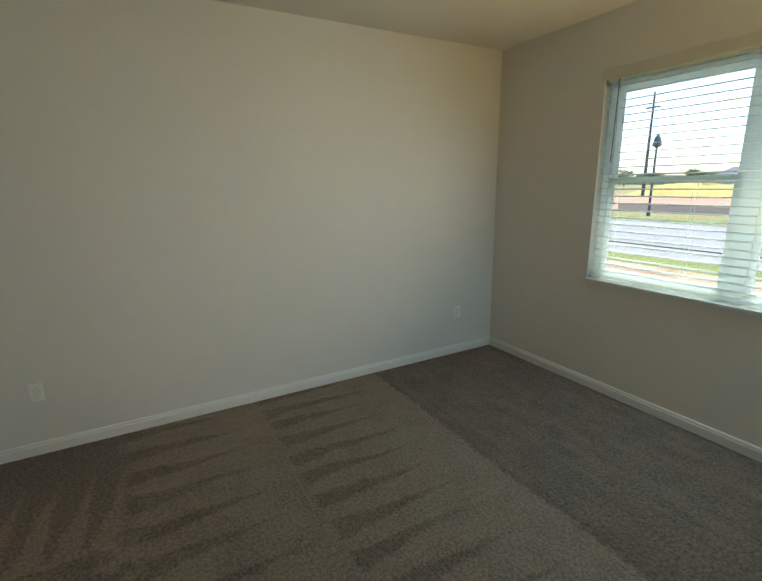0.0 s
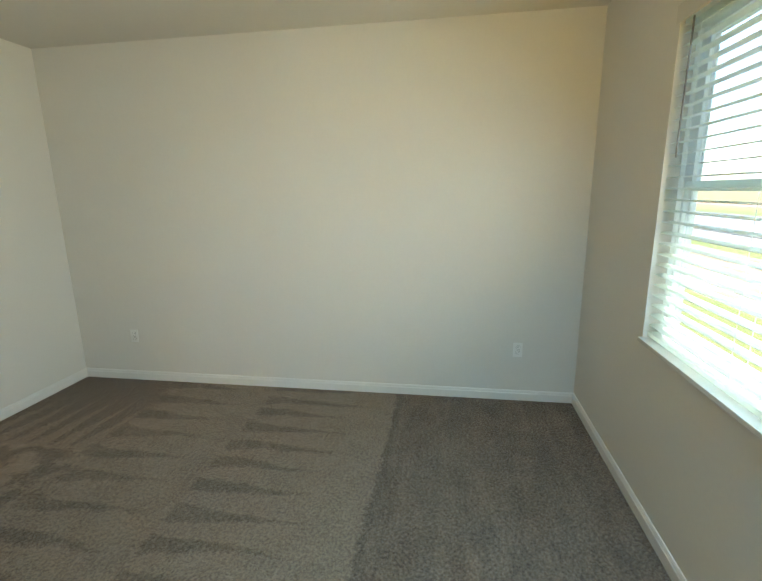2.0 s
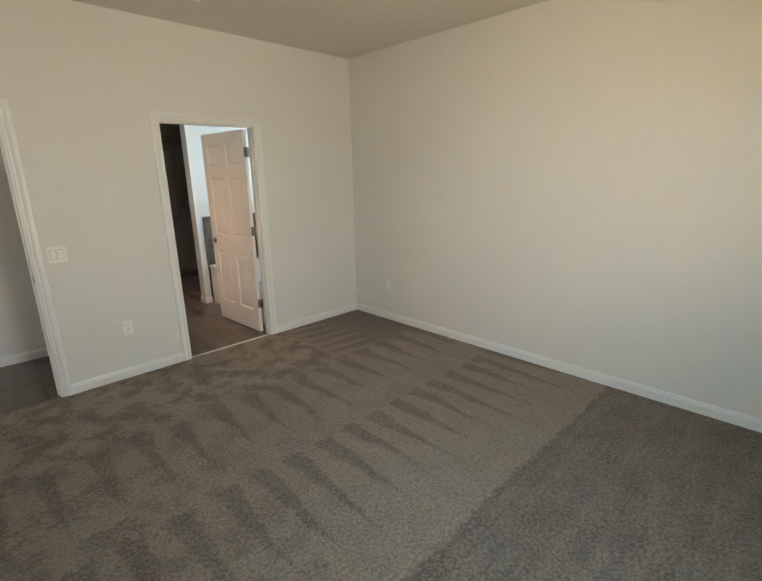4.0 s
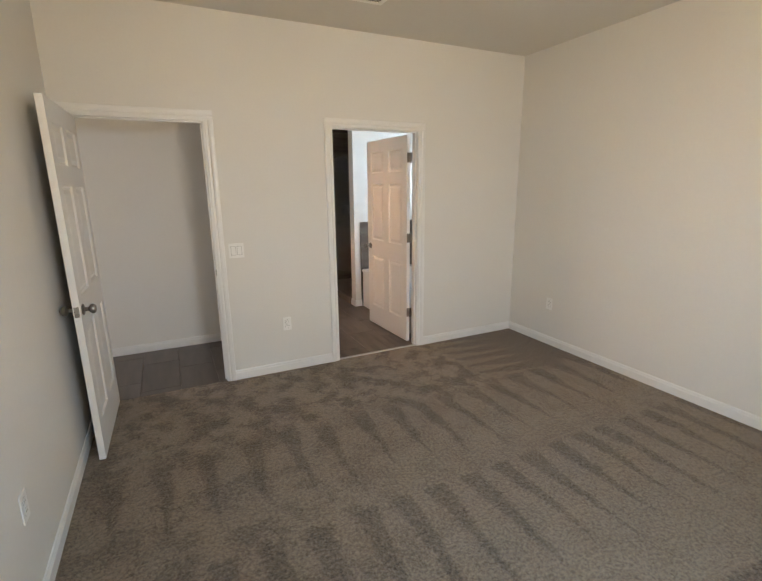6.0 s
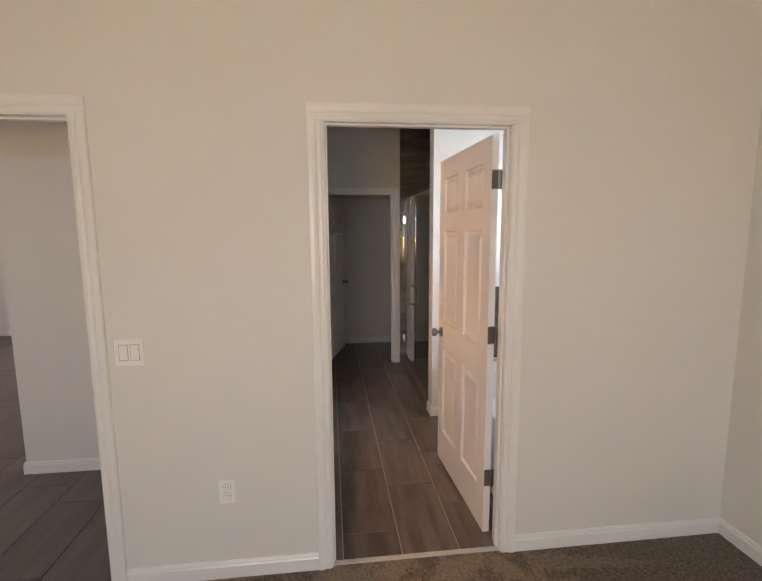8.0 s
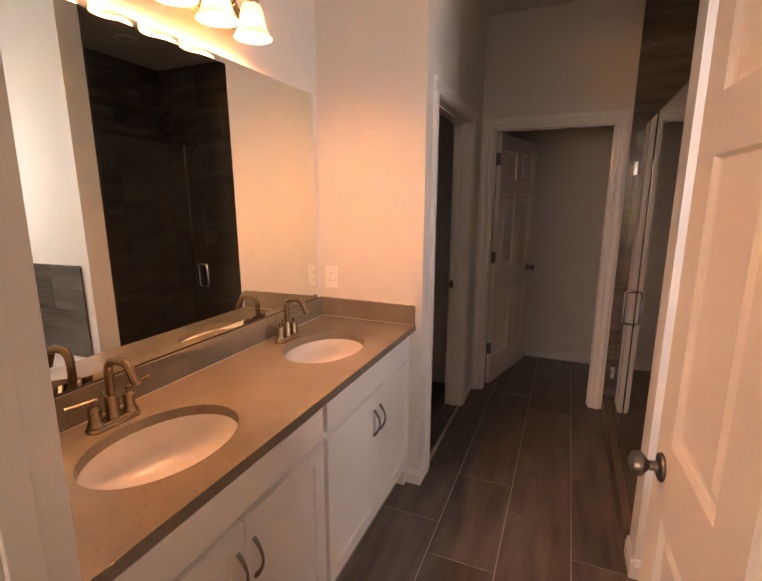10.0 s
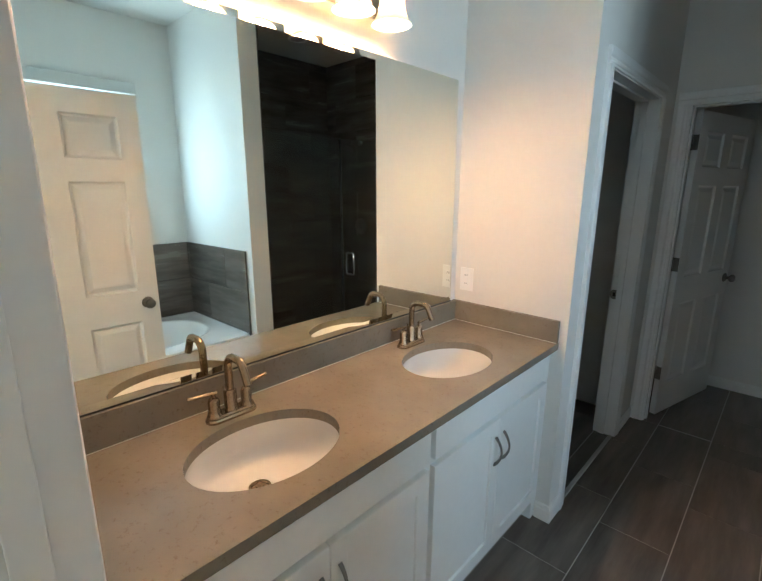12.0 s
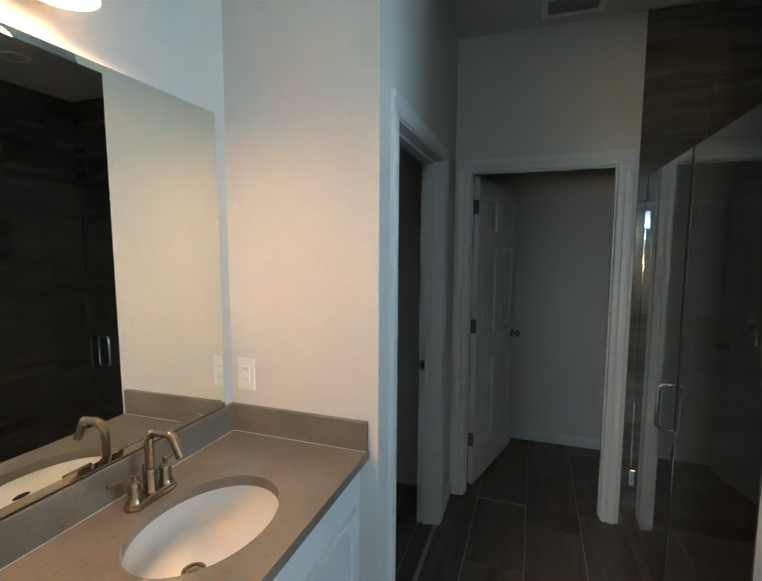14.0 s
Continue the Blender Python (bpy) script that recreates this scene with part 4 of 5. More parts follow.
def vanity_light():
    """A four-lamp bar: stepped stadium backplate, goosenecks, bell shades, bulbs."""
    v = thing("vanity_light", pose(-0.72, 0.973, 2.202), "four-lamp brushed nickel vanity light with lit bell glass shades", "wall light")
    bm, n = bmesh.new(), 32
    rings = []
    for r, x in ((0.056, 0.0), (0.056, 0.008), (0.050, 0.011), (0.050, 0.016), (0.044, 0.019), (0.044, 0.024), (0.034, 0.028), (0.034, 0.026)):
        ring = []
        for k in range(n):
            t = 2 * math.pi * k / n
            ring.append(bm.verts.new((x, r * math.cos(t) + (0.300 if math.cos(t) >= 0 else -0.300), r * math.sin(t))))
        rings.append(ring)
    for a, b in zip(rings, rings[1:]):
        for k in range(n):
            bm.faces.new((a[k], a[(k + 1) % n], b[(k + 1) % n], b[k]))
    bm.faces.new(rings[-1])
    part("backplate", bm, NICKEL, v, "stepped brushed nickel backplate", True)
    for y in (-0.261, -0.087, 0.087, 0.261):
        sx = 0.135
        pts = [(0.02, y, 0.0), (0.045, y, 0.0), (0.062, y, 0.010), (0.068, y, 0.030)]
        pts += [(0.068 + (sx - 0.068) / 2 * (1 - math.cos(t)), y, 0.045 + 0.034 * math.sin(t)) for t in [math.pi * k / 12 for k in range(13)]]
        pts += [(sx, y, 0.03)]
        arm = part("arm", tube(bmesh.new(), pts, 0.0058, 12), NICKEL, v, "", True)
        part("collar", lathe(bmesh.new(), [(0, 0.012), (0.020, 0.012), (0.020, 0.004), (0.014, 0.001), (0, 0.001)], 20, Matrix.Translation((0.018, y, 0)) @ Matrix.Rotation(radians(90), 4, "Y")), NICKEL, arm, "", True)
        part("cap", lathe(bmesh.new(), [(0, 0.036), (0.010, 0.036), (0.022, 0.030), (0.027, 0.020), (0.0285, 0.012), (0.0285, -0.014), (0.024, -0.016), (0, -0.016)], 24, Matrix.Translation((sx, y, 0))), NICKEL, arm, "", True)
        prof = [(0.030, -0.010), (0.036, -0.018), (0.040, -0.040), (0.043, -0.062), (0.049, -0.084), (0.058, -0.103), (0.068, -0.116), (0.065, -0.116), (0.055, -0.101), (0.046, -0.082), (0.040, -0.062), (0.037, -0.040), (0.033, -0.020)]
        sh = part("shade", lathe(bmesh.new(), prof, 32, Matrix.Translation((sx, y, 0))), SHADE, arm, "lit frosted bell glass shade", True)
        part("socket", lathe(bmesh.new(), [(0, -0.016), (0.013, -0.016), (0.015, -0.056), (0, -0.057)], 16, Matrix.Translation((sx, y, 0))), CERAMIC, sh, "", True)
        part("bulb", lathe(bmesh.new(), [(0.014, -0.057), (0.024, -0.066), (0.029, -0.084), (0.025, -0.102), (0.013, -0.112), (0, -0.113)], 20, Matrix.Translation((sx, y, 0))), BULB, sh, "lit warm bulb", True)


vanity_light()

# ---- bathroom: tub, shower, ceiling ----
def bathtub():
    """A drop-in tub: apron, rim and an oval basin."""
    x0, x1, y0, y1, z = 0.965, 1.888, 0.122, 1.648, 0.505
    root = thing("bathtub", Matrix.Identity(4), "glossy white oval garden bathtub with a flat apron", "bathtub")
    bm, n = bmesh.new(), 48
    cx, cy, a, b = (x0 + x1) / 2 + 0.01, (y0 + y1) / 2, 0.36, 0.64
    rim, rings = [], []
    for k in range(n):
        t = 2 * math.pi * k / n
        dx, dy = math.cos(t), math.sin(t)
        s = min((x1 - cx if dx > 0 else cx - x0) / max(abs(dx), 1e-6), (y1 - cy) / max(abs(dy), 1e-6))
        rim.append(bm.verts.new((cx + s * dx, cy + s * dy, z)))
    for r, dz in ((1.04, 0.0), (1.02, 0.006), (0.985, 0.002), (0.95, -0.04), (0.90, -0.18), (0.82, -0.31), (0.66, -0.375), (0.35, -0.39)):
        ring = []
        for k in range(n):
            t = 2 * math.pi * k / n
            c, s = math.cos(t), math.sin(t)
            p = 2 / 2.6
            ring.append(bm.verts.new((cx + a * r * math.copysign(abs(c) ** p, c), cy + b * r * math.copysign(abs(s) ** p, s), z + dz)))
        rings.append(ring)
    for p, q in zip([rim] + rings, rings):
        for k in range(n):
            bm.faces.new((p[k], p[(k + 1) % n], q[(k + 1) % n], q[k]))
    bm.faces.new(rings[-1])
    for k in range(n):
        u, w = rim[k], rim[(k + 1) % n]
        if abs(u.co.x - w.co.x) > 1e-4 and abs(u.co.y - w.co.y) > 1e-4:
            ex = x1 if max(u.co.x, w.co.x) > x1 - 1e-4 else x0
            ey = y1 if max(u.co.y, w.co.y) > y1 - 1e-4 else y0
            bm.faces.new((u, w, bm.verts.new((ex, ey, z))))
    part("basin", bm, ACRYLIC, root, "", True)
    part("rim_lip", blk(x0 - 0.012, x0 + 0.03, y0, y1, z - 0.035, z - 0.002, 0.008), ACRYLIC, root)
    part("apron", blk(x0, x0 + 0.02, y0, y1, 0.0, z - 0.035, 0.002), ACRYLIC, root)
    part("drain", lathe(bmesh.new(), [(0.03, 0), (0.028, 0.004), (0, 0.005)], 20, Matrix.Translation((cx, cy - 0.30, z - 0.39))), CHROME, root, "", True)


bathtub()


def bath_window():
    w = thing("window_2", Matrix.Identity(4), "white framed bathroom window above the tub with a raised blind", "window", kind="structure")
    fr = bmesh.new()
    for a, b, c, d in ((0.58, 0.63, 1.25, 2.33), (1.27, 1.32, 1.25, 2.33), (0.63, 1.27, 1.25, 1.30), (0.63, 1.27, 2.29, 2.33), (0.63, 1.27, 1.70, 1.74)):
        box(fr, 1.98, 2.04, a, b, c, d, 0.002)
    part("window_frame", fr, VINYL, w)
    p = part("pane", blk(2.008, 2.014, 0.63, 1.27, 1.30, 2.29), GLASS, w, "clear window glass")
    p.visible_shadow = False
    part("window_sill", blk(1.885, 1.985, 0.58, 1.32, 1.232, 1.252, 0.003), CERAMIC, w)


bath_window()
vb = thing("window_blind", pose(1.905, 0.95, 2.262), "white blind valance above the bathroom window", "blind")
part("valance", blk(-0.055, -0.008, -0.41, 0.41, 0.0, 0.080, 0.006), VALANCE, vb)


def shower_screen():
    """A hinged glass door and a fixed glass panel on a tiled curb."""
    s = thing("shower_screen", Matrix.Identity(4), "frameless clear glass shower door and panel with chrome fittings", "shower screen")
    x = 0.890
    d = part("glass_door", blk(x - 0.005, x + 0.005, 2.548, 3.258, 0.105, 1.965, 0.0012), GLASS, s, "clear glass door")
    f = part("glass_panel", blk(x - 0.005, x + 0.005, 1.806, 2.533, 0.092, 1.965, 0.0012), GLASS, s, "clear fixed glass panel")
    for g in (d, f):
        g.visible_shadow = False
    part("door_seal", blk(x - 0.008, x + 0.008, 2.5335, 2.5475, 0.10, 1.965, 0.002), DARK, s, "dark rubber seal")
    for z in (0.32, 1.735):
        part("hinge", blk(x - 0.017, x + 0.017, 3.210, 3.274, z - 0.045, z + 0.045, 0.003), CHROME, d, "polished chrome glass hinge")
    for sg in (-1, 1):
        pts = [(x + sg * 0.005, 2.630, 0.83), (x + sg * 0.035, 2.630, 0.83), (x + sg * 0.047, 2.630, 0.842), (x + sg * 0.047, 2.630, 1.008), (x + sg * 0.035, 2.630, 1.02), (x + sg * 0.005, 2.630, 1.02)]
        part("handle", tube(bmesh.new(), pts, 0.0085, 12), CHROME, d, "chrome pull handle", True)
    part("channel", blk(x - 0.010, x + 0.010, 1.802, 1.8055, 0.092, 1.965), CHROME, f)


shower_screen()


def shower_head():
    h = thing("shower", pose(1.40, 3.266, 2.02), "chrome shower head on a bent arm", "shower")
    part("arm", tube(bmesh.new(), [(0, 0, 0), (0, -0.05, 0.01), (0, -0.10, 0.0), (0, -0.14, -0.035)], 0.0085, 12), CHROME, h, "", True)
    part("flange", lathe(bmesh.new(), [(0, 0), (0.03, 0), (0.026, 0.008), (0, 0.01)], 20, Matrix.Rotation(radians(90), 4, "X")), CHROME, h, "", True)
    part("head", lathe(bmesh.new(), [(0.012, 0.03), (0.018, 0.015), (0.045, -0.01), (0.048, -0.018), (0, -0.02)], 24, Matrix.Translation((0, -0.15, -0.05)) @ Matrix.Rotation(radians(-35), 4, "X")), CHROME, h, "", True)
    v = thing("shower_valve", pose(1.40, 3.266, 1.19), "round chrome shower valve with a lever", "shower valve")
    part("escutcheon", lathe(bmesh.new(), [(0, 0), (0.085, 0), (0.082, 0.006), (0.04, 0.012), (0.03, 0.05), (0, 0.052)], 28, Matrix.Rotation(radians(90), 4, "X")), CHROME, v, "", True)
    part("lever", tube(bmesh.new(), [(0, -0.045, 0), (0.0, -0.055, -0.04), (0.0, -0.06, -0.085)], [0.009, 0.008, 0.007], 10), CHROME, v, "", True)


shower_head()
solid("shower_pan", blk(0.945, 1.885, 1.815, 3.269, -0.012, 0.035, 0.004), SHOWER_FLOOR, "dark grey shower floor pan inside the glass", "shower pan")
cl = thing("recessed_light", pose(1.40, 2.55, H), "small round unlit recessed light above the shower", "ceiling light")
part("ring", lathe(bmesh.new(), [(0.085, 0), (0.085, -0.006), (0.066, -0.008), (0.064, 0)], 28), PLASTIC, cl, "", True)
part("lens", lathe(bmesh.new(), [(0.064, -0.002), (0.03, -0.004), (0, -0.004)], 28), CERAMIC, cl, "", True)


def exhaust_fan():
    f = thing("exhaust_fan", pose(0.371, 1.875, H), "white square exhaust fan grille in the bathroom ceiling", "exhaust fan")
    part("cover", blk(-0.125, 0.125, -0.125, 0.125, -0.022, -0.002, 0.008), PLASTIC, f)
    for k in range(7):
        for s in (-1, 1):
            x = s * (0.020 + 0.0115 * k)
            hl = 0.012 + 0.0085 * k
            part("slot", blk(x - 0.003, x + 0.003, -hl, hl, -0.0235, -0.0215), DARK, f)


exhaust_fan()

# ---- outside ----
solid("ground", blk(-400, 400, -700, 300, -0.5, -0.30), GRASS, "dry patchy lawn and open land", "ground", "structure")
solid("grass_strip", blk(-200, 200, -8.2, -4.6, -0.31, -0.292), LAWN, "green lawn beside the house", "lawn", "structure")
solid("mulch", blk(-200, 200, -11.6, -8.2, -0.31, -0.294), MULCH, "sandy orange mulch with pale patches", "soil", "structure")
solid("grass_strip", blk(-200, 200, -13.0, -11.6, -0.31, -0.290), LAWN, "green grass strip beside the pavement", "lawn", "structure")
solid("grass_strip", blk(-200, 200, -26.0, -22.7, -0.31, -0.290), LAWN, "green grass strip across the street", "lawn", "structure")
solid("road", blk(-200, 200, -22.5, -15.0, -0.32, -0.285), CONCRETE, "pale concrete street", "road", "structure")
solid("kerb", blk(-200, 200, -15.0, -14.8, -0.32, -0.262, 0.02), CONCRETE, "concrete kerb along the street", "kerb", "structure")
solid("kerb", blk(-200, 200, -22.7, -22.5, -0.32, -0.262, 0.02), CONCRETE, "concrete kerb along the street", "kerb", "structure")
solid("pavement", blk(-200, 200, -14.6, -13.0, -0.32, -0.28), CONCRETE, "concrete pavement across the lawn", "pavement", "structure")
solid("bare_soil", blk(6, 60, -62, -30, -0.32, -0.27), RED_SOIL, "bare reddish soil of a building plot", "soil", "structure")


def mound():
    bm = bmesh.new()
    n = 28
    vs = [[bm.verts.new((9 * math.cos(2 * math.pi * k / n) * r, 3.5 * math.sin(2 * math.pi * k / n) * r, 1.7 * (1 - r * r) * (0.8 + 0.5 * noise.noise(Vector((k * 0.7, r * 3, 1)))))) for k in range(n)] for r in (1.0, 0.8, 0.6, 0.4, 0.2, 0.05)]
    for a, b in zip(vs, vs[1:]):
        for k in range(n):
            bm.faces.new((a[k], a[(k + 1) % n], b[(k + 1) % n], b[k]))
    bm.faces.new(vs[-1])
    return bm


mo = solid("straw_mound", mound(), STRAW, "yellow straw-covered heap on the far plot", "mound", smooth=True)
mo.location = (27, -60, -0.31)


def marker_post(x, y, h):
    p = thing("marker_post", pose(x, y, -0.30), "teal painted utility marker post on the lawn", "utility post", "marker posts")
    part("post", blk(-0.045, 0.045, -0.045, 0.045, 0, h, 0.01), TEAL, p)
    part("cap", blk(-0.05, 0.05, -0.05, 0.05, h, h + 0.03, 0.008), TEAL, p)


marker_post(5.38, -10.40, 1.10)
marker_post(5.43, -10.72, 0.72)
marker_post(6.46, -12.67, 1.08)
pl = thing("utility_box", pose(5.12, -10.15, -0.30), "purple utility box lid in the lawn", "utility box")
part("lid", blk(-0.22, 0.22, -0.16, 0.16, 0, 0.07, 0.015), PURPLE, pl)


def street_lamp(x, y, h):
    s = thing("street_lamp", pose(x, y, -0.30), "dark post-top street lamp beside the road", "street lamp")
    part("pole", tube(bmesh.new(), [(0, 0, 0), (0, 0, 0.4), (0, 0, h)], [0.11, 0.07, 0.05], 12), STEEL, s, "", True)
    part("lantern", lathe(bmesh.new(), [(0.06, h), (0.10, h + 0.05), (0.24, h + 0.12), (0.22, h + 0.18), (0.16, h + 0.5), (0.10, h + 0.6), (0.03, h + 0.75), (0, h + 0.8)], 16), STEEL, s, "", True)


street_lamp(13.1, -26.2, 3.6)
# a low straight block in place of the pinkish bare soil of the plot
solid("soil_bank", blk(9.5, 17.2, -30.2, -29.7, -0.31, 0.18, 0.03), PINK_SOIL, "low pinkish bank of bare soil across the street", "block wall")
up = thing("utility_pole", pose(30, -54, -0.30), "tall thin utility pole far across the field", "utility pole")
part("pole", tube(bmesh.new(), [(0, 0, 0), (0, 0, 11.5)], [0.20, 0.10], 10), STEEL, up, "", True)
part("crossarm", blk(-0.8, 0.8, -0.06, 0.06, 9.8, 9.95), STEEL, up)


def tree(x, y, h, seed):
    rng = random.Random(seed)
    t = thing("tree", pose(x, y, -0.30), "leafy green tree at the edge of the field", "tree", "far trees")
    bm = bmesh.new()
    tube(bm, [(0, 0, 0), (0.1, 0, h * 0.3), (0.05, 0.1, h * 0.65)], [h * 0.035, h * 0.025, h * 0.01], 8)
    tips = []
    for k in range(7):
        a = k * 0.9 + rng.random()
        e = (math.cos(a) * h * 0.28, math.sin(a) * h * 0.28, h * rng.uniform(0.5, 0.85))
        tube(bm, [(0.1, 0, h * 0.3), (e[0] * 0.5, e[1] * 0.5, (e[2] + h * 0.3) / 2), e], [h * 0.015, h * 0.01, h * 0.004], 6)
        tips.append(e)
    part("trunk", bm, BARK, t, "", True)
    cr = bmesh.new()
    for k in range(620):
        tip = rng.choice(tips + [(0, 0, h * 0.8)])
        c = Vector([tip[i] + rng.gauss(0, h * (0.11 if i < 2 else 0.075)) for i in range(3)])
        sz = h * rng.uniform(0.02, 0.045)
        q = Euler([rng.uniform(0, 6.3) for _ in range(3)]).to_matrix()
        cr.faces.new([cr.verts.new(c + q @ Vector(v) * sz) for v in ((-1, -0.6, 0), (0.2, -0.7, 0.2), (1, 0.1, 0), (0.1, 0.8, 0.2))])
    part("crown", cr, LEAF, t)


for k, (x, y, h) in enumerate(((62, -130, 5), (74, -132, 4.5), (86, -138, 5.5), (98, -124, 5), (50, -136, 4), (114, -130, 5), (68, -72, 2.6), (128, -120, 5), (40, -142, 4), (30, -140, 4.5))):
    tree(x, y, h, k)


def far_house(x, y, rz, material, label, w=14, d=9, h=3.2):
    b = thing("house", pose(x, y, -0.30, 0, 0, rz), label, "house")
    part("wall", blk(-w / 2, w / 2, -d / 2, d / 2, 0, h), material, b)
    bm = bmesh.new()
    e = 0.5
    v = [bm.verts.new(p) for p in ((-w / 2 - e, -d / 2 - e, h), (w / 2 + e, -d / 2 - e, h), (w / 2 + e, d / 2 + e, h), (-w / 2 - e, d / 2 + e, h), (-w / 2 + d / 3, 0, h + d * 0.28), (w / 2 - d / 3, 0, h + d * 0.28))]
    for q in ((0, 1, 5, 4), (2, 3, 4, 5), (1, 2, 5), (3, 0, 4), (0, 3, 2, 1)):
        bm.faces.new([v[i] for i in q])
    part("roof", bm, ROOF, b)
    for k in range(4):
        x0 = -w / 2 + w * (k + 0.5) / 4
        part("window", blk(x0 - 0.6, x0 + 0.6, d / 2, d / 2 + 0.04, 0.9, 2.2), PANE_DARK, b)


far_house(70, -178, 8, STUCCO, "pale single-storey house across the field")
far_house(150, -150, -20, STUCCO, "pale single-storey house across the field")
far_house(96, -115, 20, BARN, "small red building across the field", 2.6, 3, 2.5)
solid("treeline", (lambda bm: [tube(bm, [(20 + 9 * k, -190 - 3 * (k % 3), -1), (20 + 9 * k, -190 - 3 * (k % 3), 4 + 2.2 * noise.noise(Vector((k * 1.7, 0, 0))))], [8, 5], 9) for k in range(34)] and bm)(bmesh.new()), LEAF, "distant dark line of woods on the horizon", "woods", "stuff")

# ---- tiles: floors and walls, piece by piece ----
def chamfered(lx, ly, t, b):
    """A slab with a chamfered top rim; its top faces +z."""
    bm = bmesh.new()
    rings = [[bm.verts.new((sx * (lx / 2 - i), sy * (ly / 2 - i), z)) for sx, sy in ((-1, -1), (1, -1), (1, 1), (-1, 1))] for i, z in ((0, 0), (0, t - b), (b, t))]
    for a, c in zip(rings, rings[1:]):
        for k in range(4):
            bm.faces.new((a[k], a[(k + 1) % 4], c[(k + 1) % 4], c[k]))
    bm.faces.new(rings[-1])
    return bm


TW, TL, G = 0.2945, 0.6150, 0.004


def tile_floor(parent, x_first, cols, y_first, y_lo, y_hi, x_lo, x_hi, material, shift=-0.205, top=0.0):
    """Rows of 30 x 60 tiles, each column shifted by a third."""
    cache = {}
    for c in range(cols):
        xa, xb = x_first + c * TW, x_first + (c + 1) * TW
        xa, xb = max(xa, x_lo), min(xb, x_hi)
        if xb - xa < 0.02:
            continue
        y = y_first + c * shift
        y -= math.ceil((y - y_lo) / TL) * TL
        while y < y_hi:
            ya, yb = max(y, y_lo), min(y + TL, y_hi)
            if yb - ya > 0.02:
                key = (round(xb - xa, 3), round(yb - ya, 3))
                if key not in cache:
                    cache[key] = mesh_of("tile", chamfered(xb - xa - G, yb - ya - G, 0.011, 0.0012), material)
                ob = new("tile", cache[key])
                ob.parent = parent
                ob.matrix_basis = pose((xa + xb) / 2, (ya + yb) / 2, top - 0.011 + random.uniform(-0.0003, 0.0003))
            y += TL


bath_floor = solid("floor_bath", blk(-1.8, 1.9, 0.03, 4.30, -0.0135, -0.0025), GROUT, "taupe wood-look porcelain tile floor in a third bond", "tile floor", "structure")
tile_floor(bath_floor, 0.0460 - 4 * TW, 10, 1.042 + 0.205 * 3, 0.031, 3.284, -0.79, 0.985, TILE)
tile_floor(bath_floor, 0.0460 - 4 * TW, 10, 1.042 + 0.205 * 3, 3.284, 4.30, -0.79, 1.86, TILE)
hall_floor = solid("floor_hall", blk(-5.6, -0.84, 0.012, 5.55, -0.0135, -0.0025), GROUT_HALL, "dark grey wood-look tile floor", "tile floor", "structure")
tile_floor(hall_floor, -4.6, 13, 0.3, 0.013, 5.55, -4.6, -0.845, HALL_TILE)


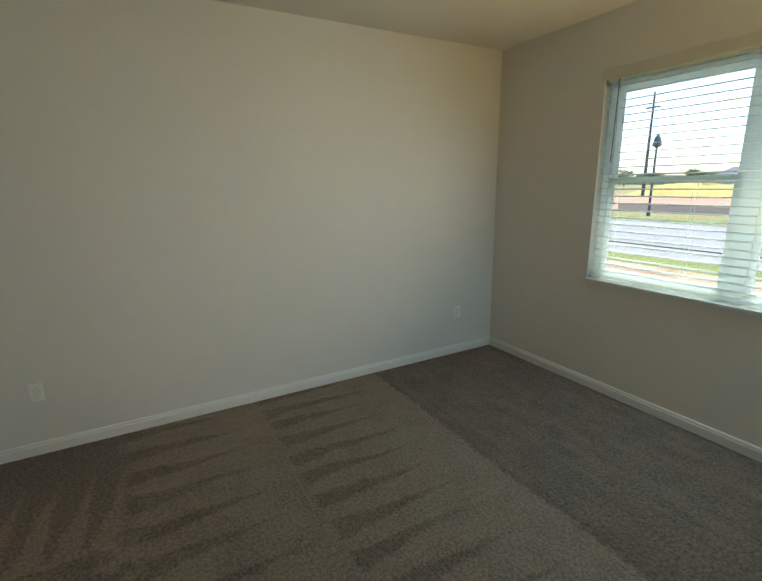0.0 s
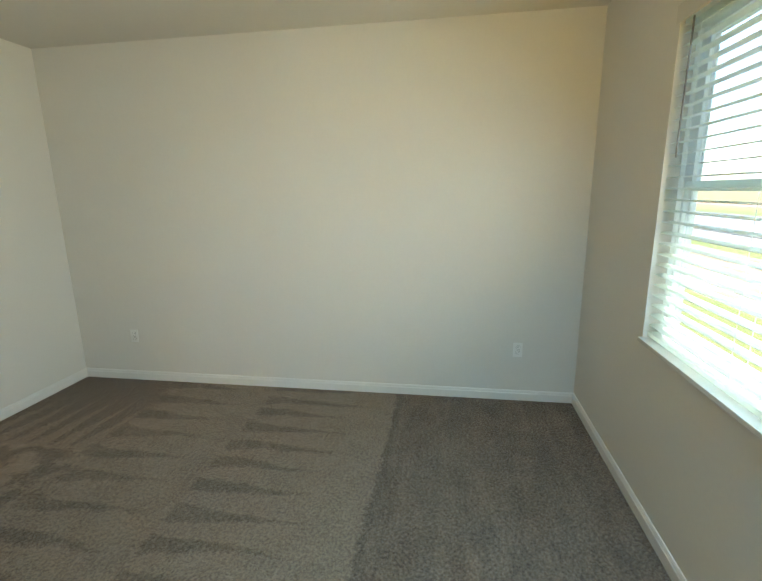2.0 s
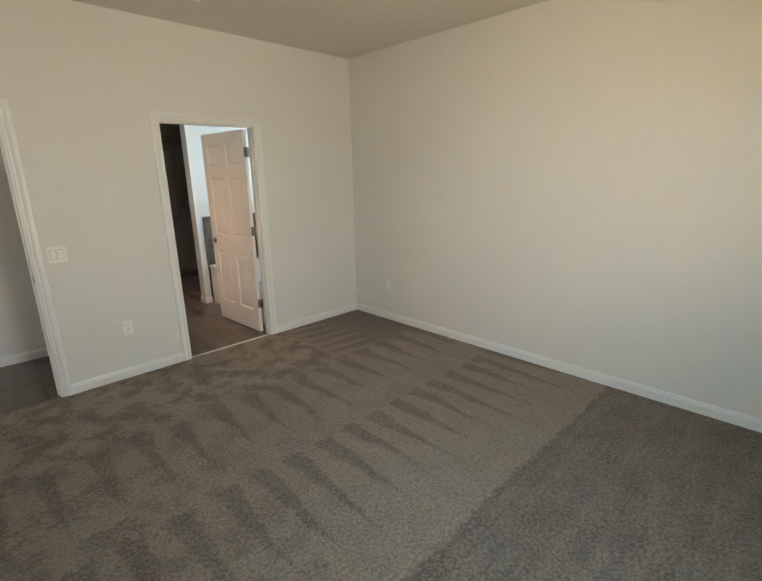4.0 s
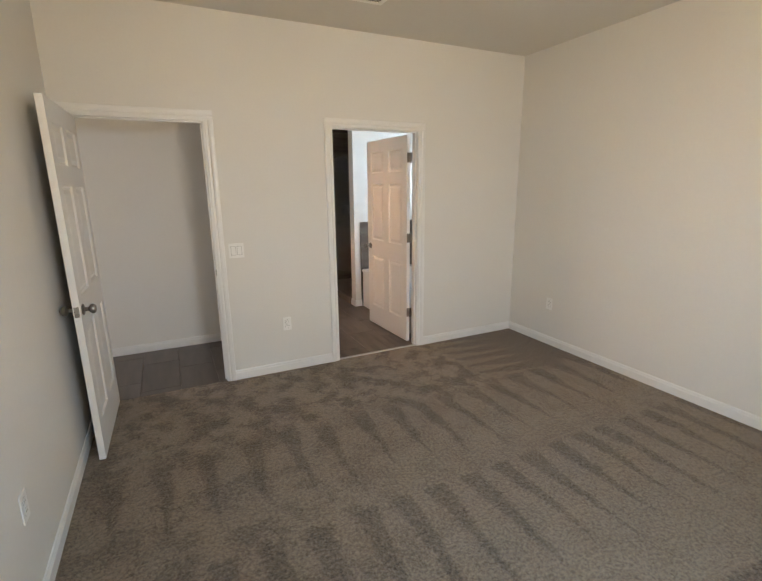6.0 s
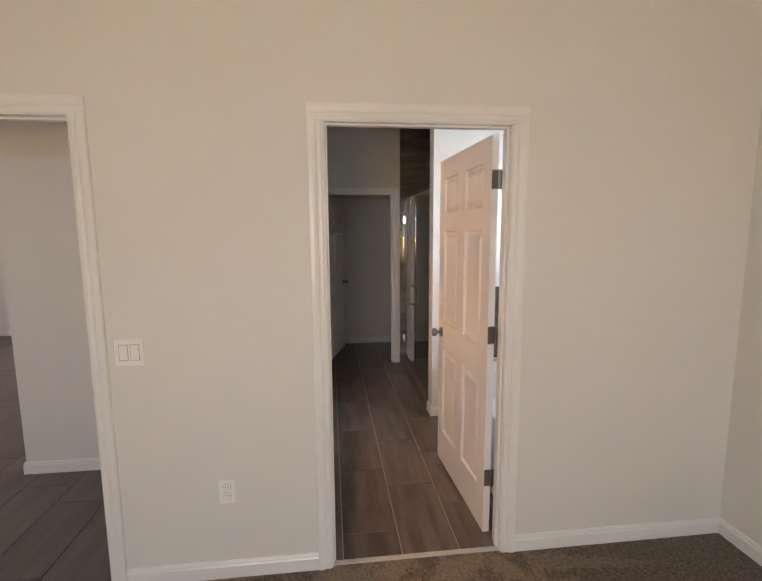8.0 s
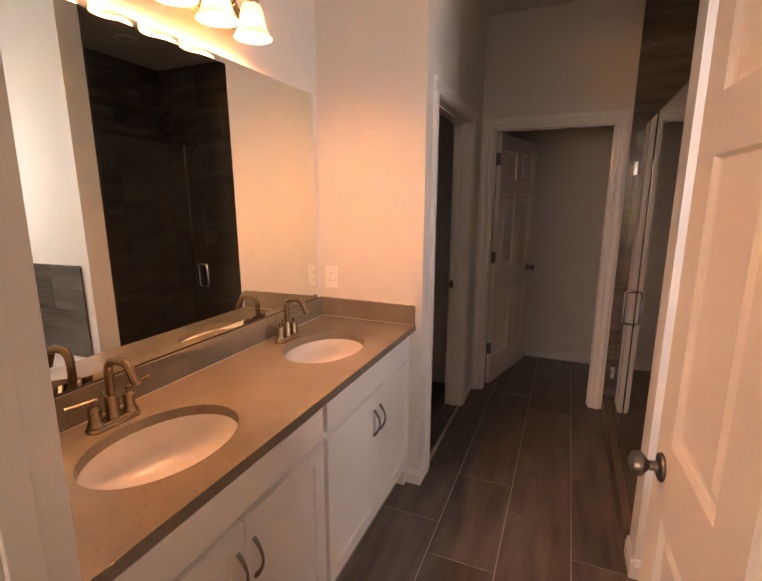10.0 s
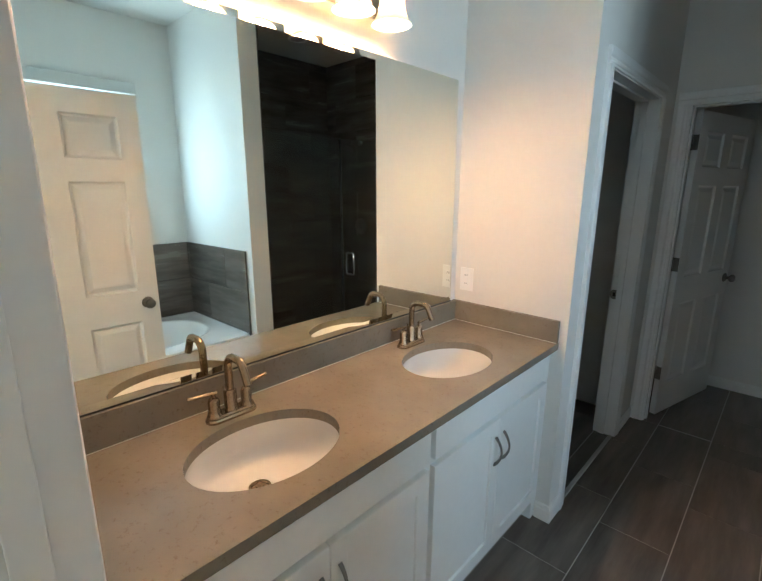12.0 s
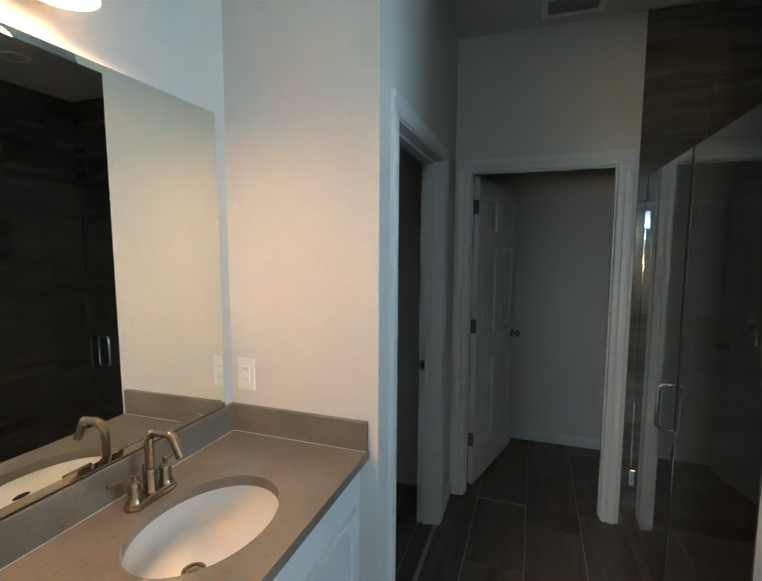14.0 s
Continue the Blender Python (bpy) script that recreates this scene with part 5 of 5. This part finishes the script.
def tile_wall(parent, axis, plane, out, a0, a1, z0, z1, start, material):
    """Courses of 30 x 60 tiles on a wall face, half bonded."""
    cache, row, z = {}, 0, z0
    while z < z1 - 0.02:
        zb = min(z + 0.305, z1)
        a = start - (0.305 if row % 2 else 0.0)
        while a < a1:
            p, q = max(a, a0), min(a + 0.610, a1)
            if q - p > 0.02:
                key = (round(q - p, 3), round(zb - z, 3))
                if key not in cache:
                    bm = chamfered(q - p - 0.003, zb - z - 0.003, 0.009, 0.0012)
                    rot = Matrix.Rotation(radians(90), 4, "X") if axis == "y" else Matrix.Rotation(radians(-90), 4, "Z") @ Matrix.Rotation(radians(90), 4, "X")
                    if out > 0:
                        rot = Matrix.Rotation(radians(180), 4, "Z") @ rot
                    bmesh.ops.transform(bm, matrix=rot, verts=bm.verts)
                    cache[key] = mesh_of("tile", bm, material)
                ob = new("tile", cache[key])
                ob.parent = parent
                ob.matrix_basis = pose((p + q) / 2, plane, (z + zb) / 2) if axis == "y" else pose(plane, (p + q) / 2, (z + zb) / 2)
            a += 0.610
        z, row = zb, row + 1


def tiled(name, x0, x1, y0, y1, z0, z1, label):
    return solid(name, blk(x0, x1, y0, y1, z0, z1), GROUT_DARK, label, "tile wall", "structure")


sh_n = tiled("wall_tile_shower_north", 0.846, 1.9, 3.277, 3.2835, 0.0, H - 0.002, "dark wood-look tile on the shower wall")
tile_wall(sh_n, "y", 3.2775, -1, 0.842, 1.893, 0.005, H - 0.004, 0.842, WALL_TILE)
sh_s = tiled("wall_tile_shower_south", 0.869, 1.9, 1.8005, 1.807, 0.0, H - 0.002, "dark wood-look tile on the shower wall")
tile_wall(sh_s, "y", 1.8065, 1, 0.866, 1.893, 0.005, H - 0.004, 0.866, WALL_TILE)
sh_e = tiled("wall_tile_shower_east", 1.893, 1.8995, 1.807, 3.277, 0.0, H - 0.002, "dark wood-look tile on the shower wall")
tile_wall(sh_e, "x", 1.8935, -1, 1.817, 3.267, 0.005, H - 0.004, 1.817, WALL_TILE_Y)
tb_n = tiled("wall_tile_tub_north", 0.945, 1.9, 1.653, 1.6595, 0.0, 1.125, "grey wood-look tile wainscot above the tub")
tile_wall(tb_n, "y", 1.6535, -1, 0.940, 1.893, 0.515, 1.128, 0.940, WALL_TILE)
tb_e = tiled("wall_tile_tub_east", 1.893, 1.8995, 0.115, 1.653, 0.0, 1.125, "grey wood-look tile wainscot above the tub")
tile_wall(tb_e, "x", 1.8935, -1, 0.117, 1.645, 0.515, 1.128, 0.117, WALL_TILE_Y)
curb = solid("shower_curb", blk(0.846, 0.942, 1.818, 3.267, -0.012, 0.088, 0.003), TILE, "low tiled shower curb", "curb", "structure")
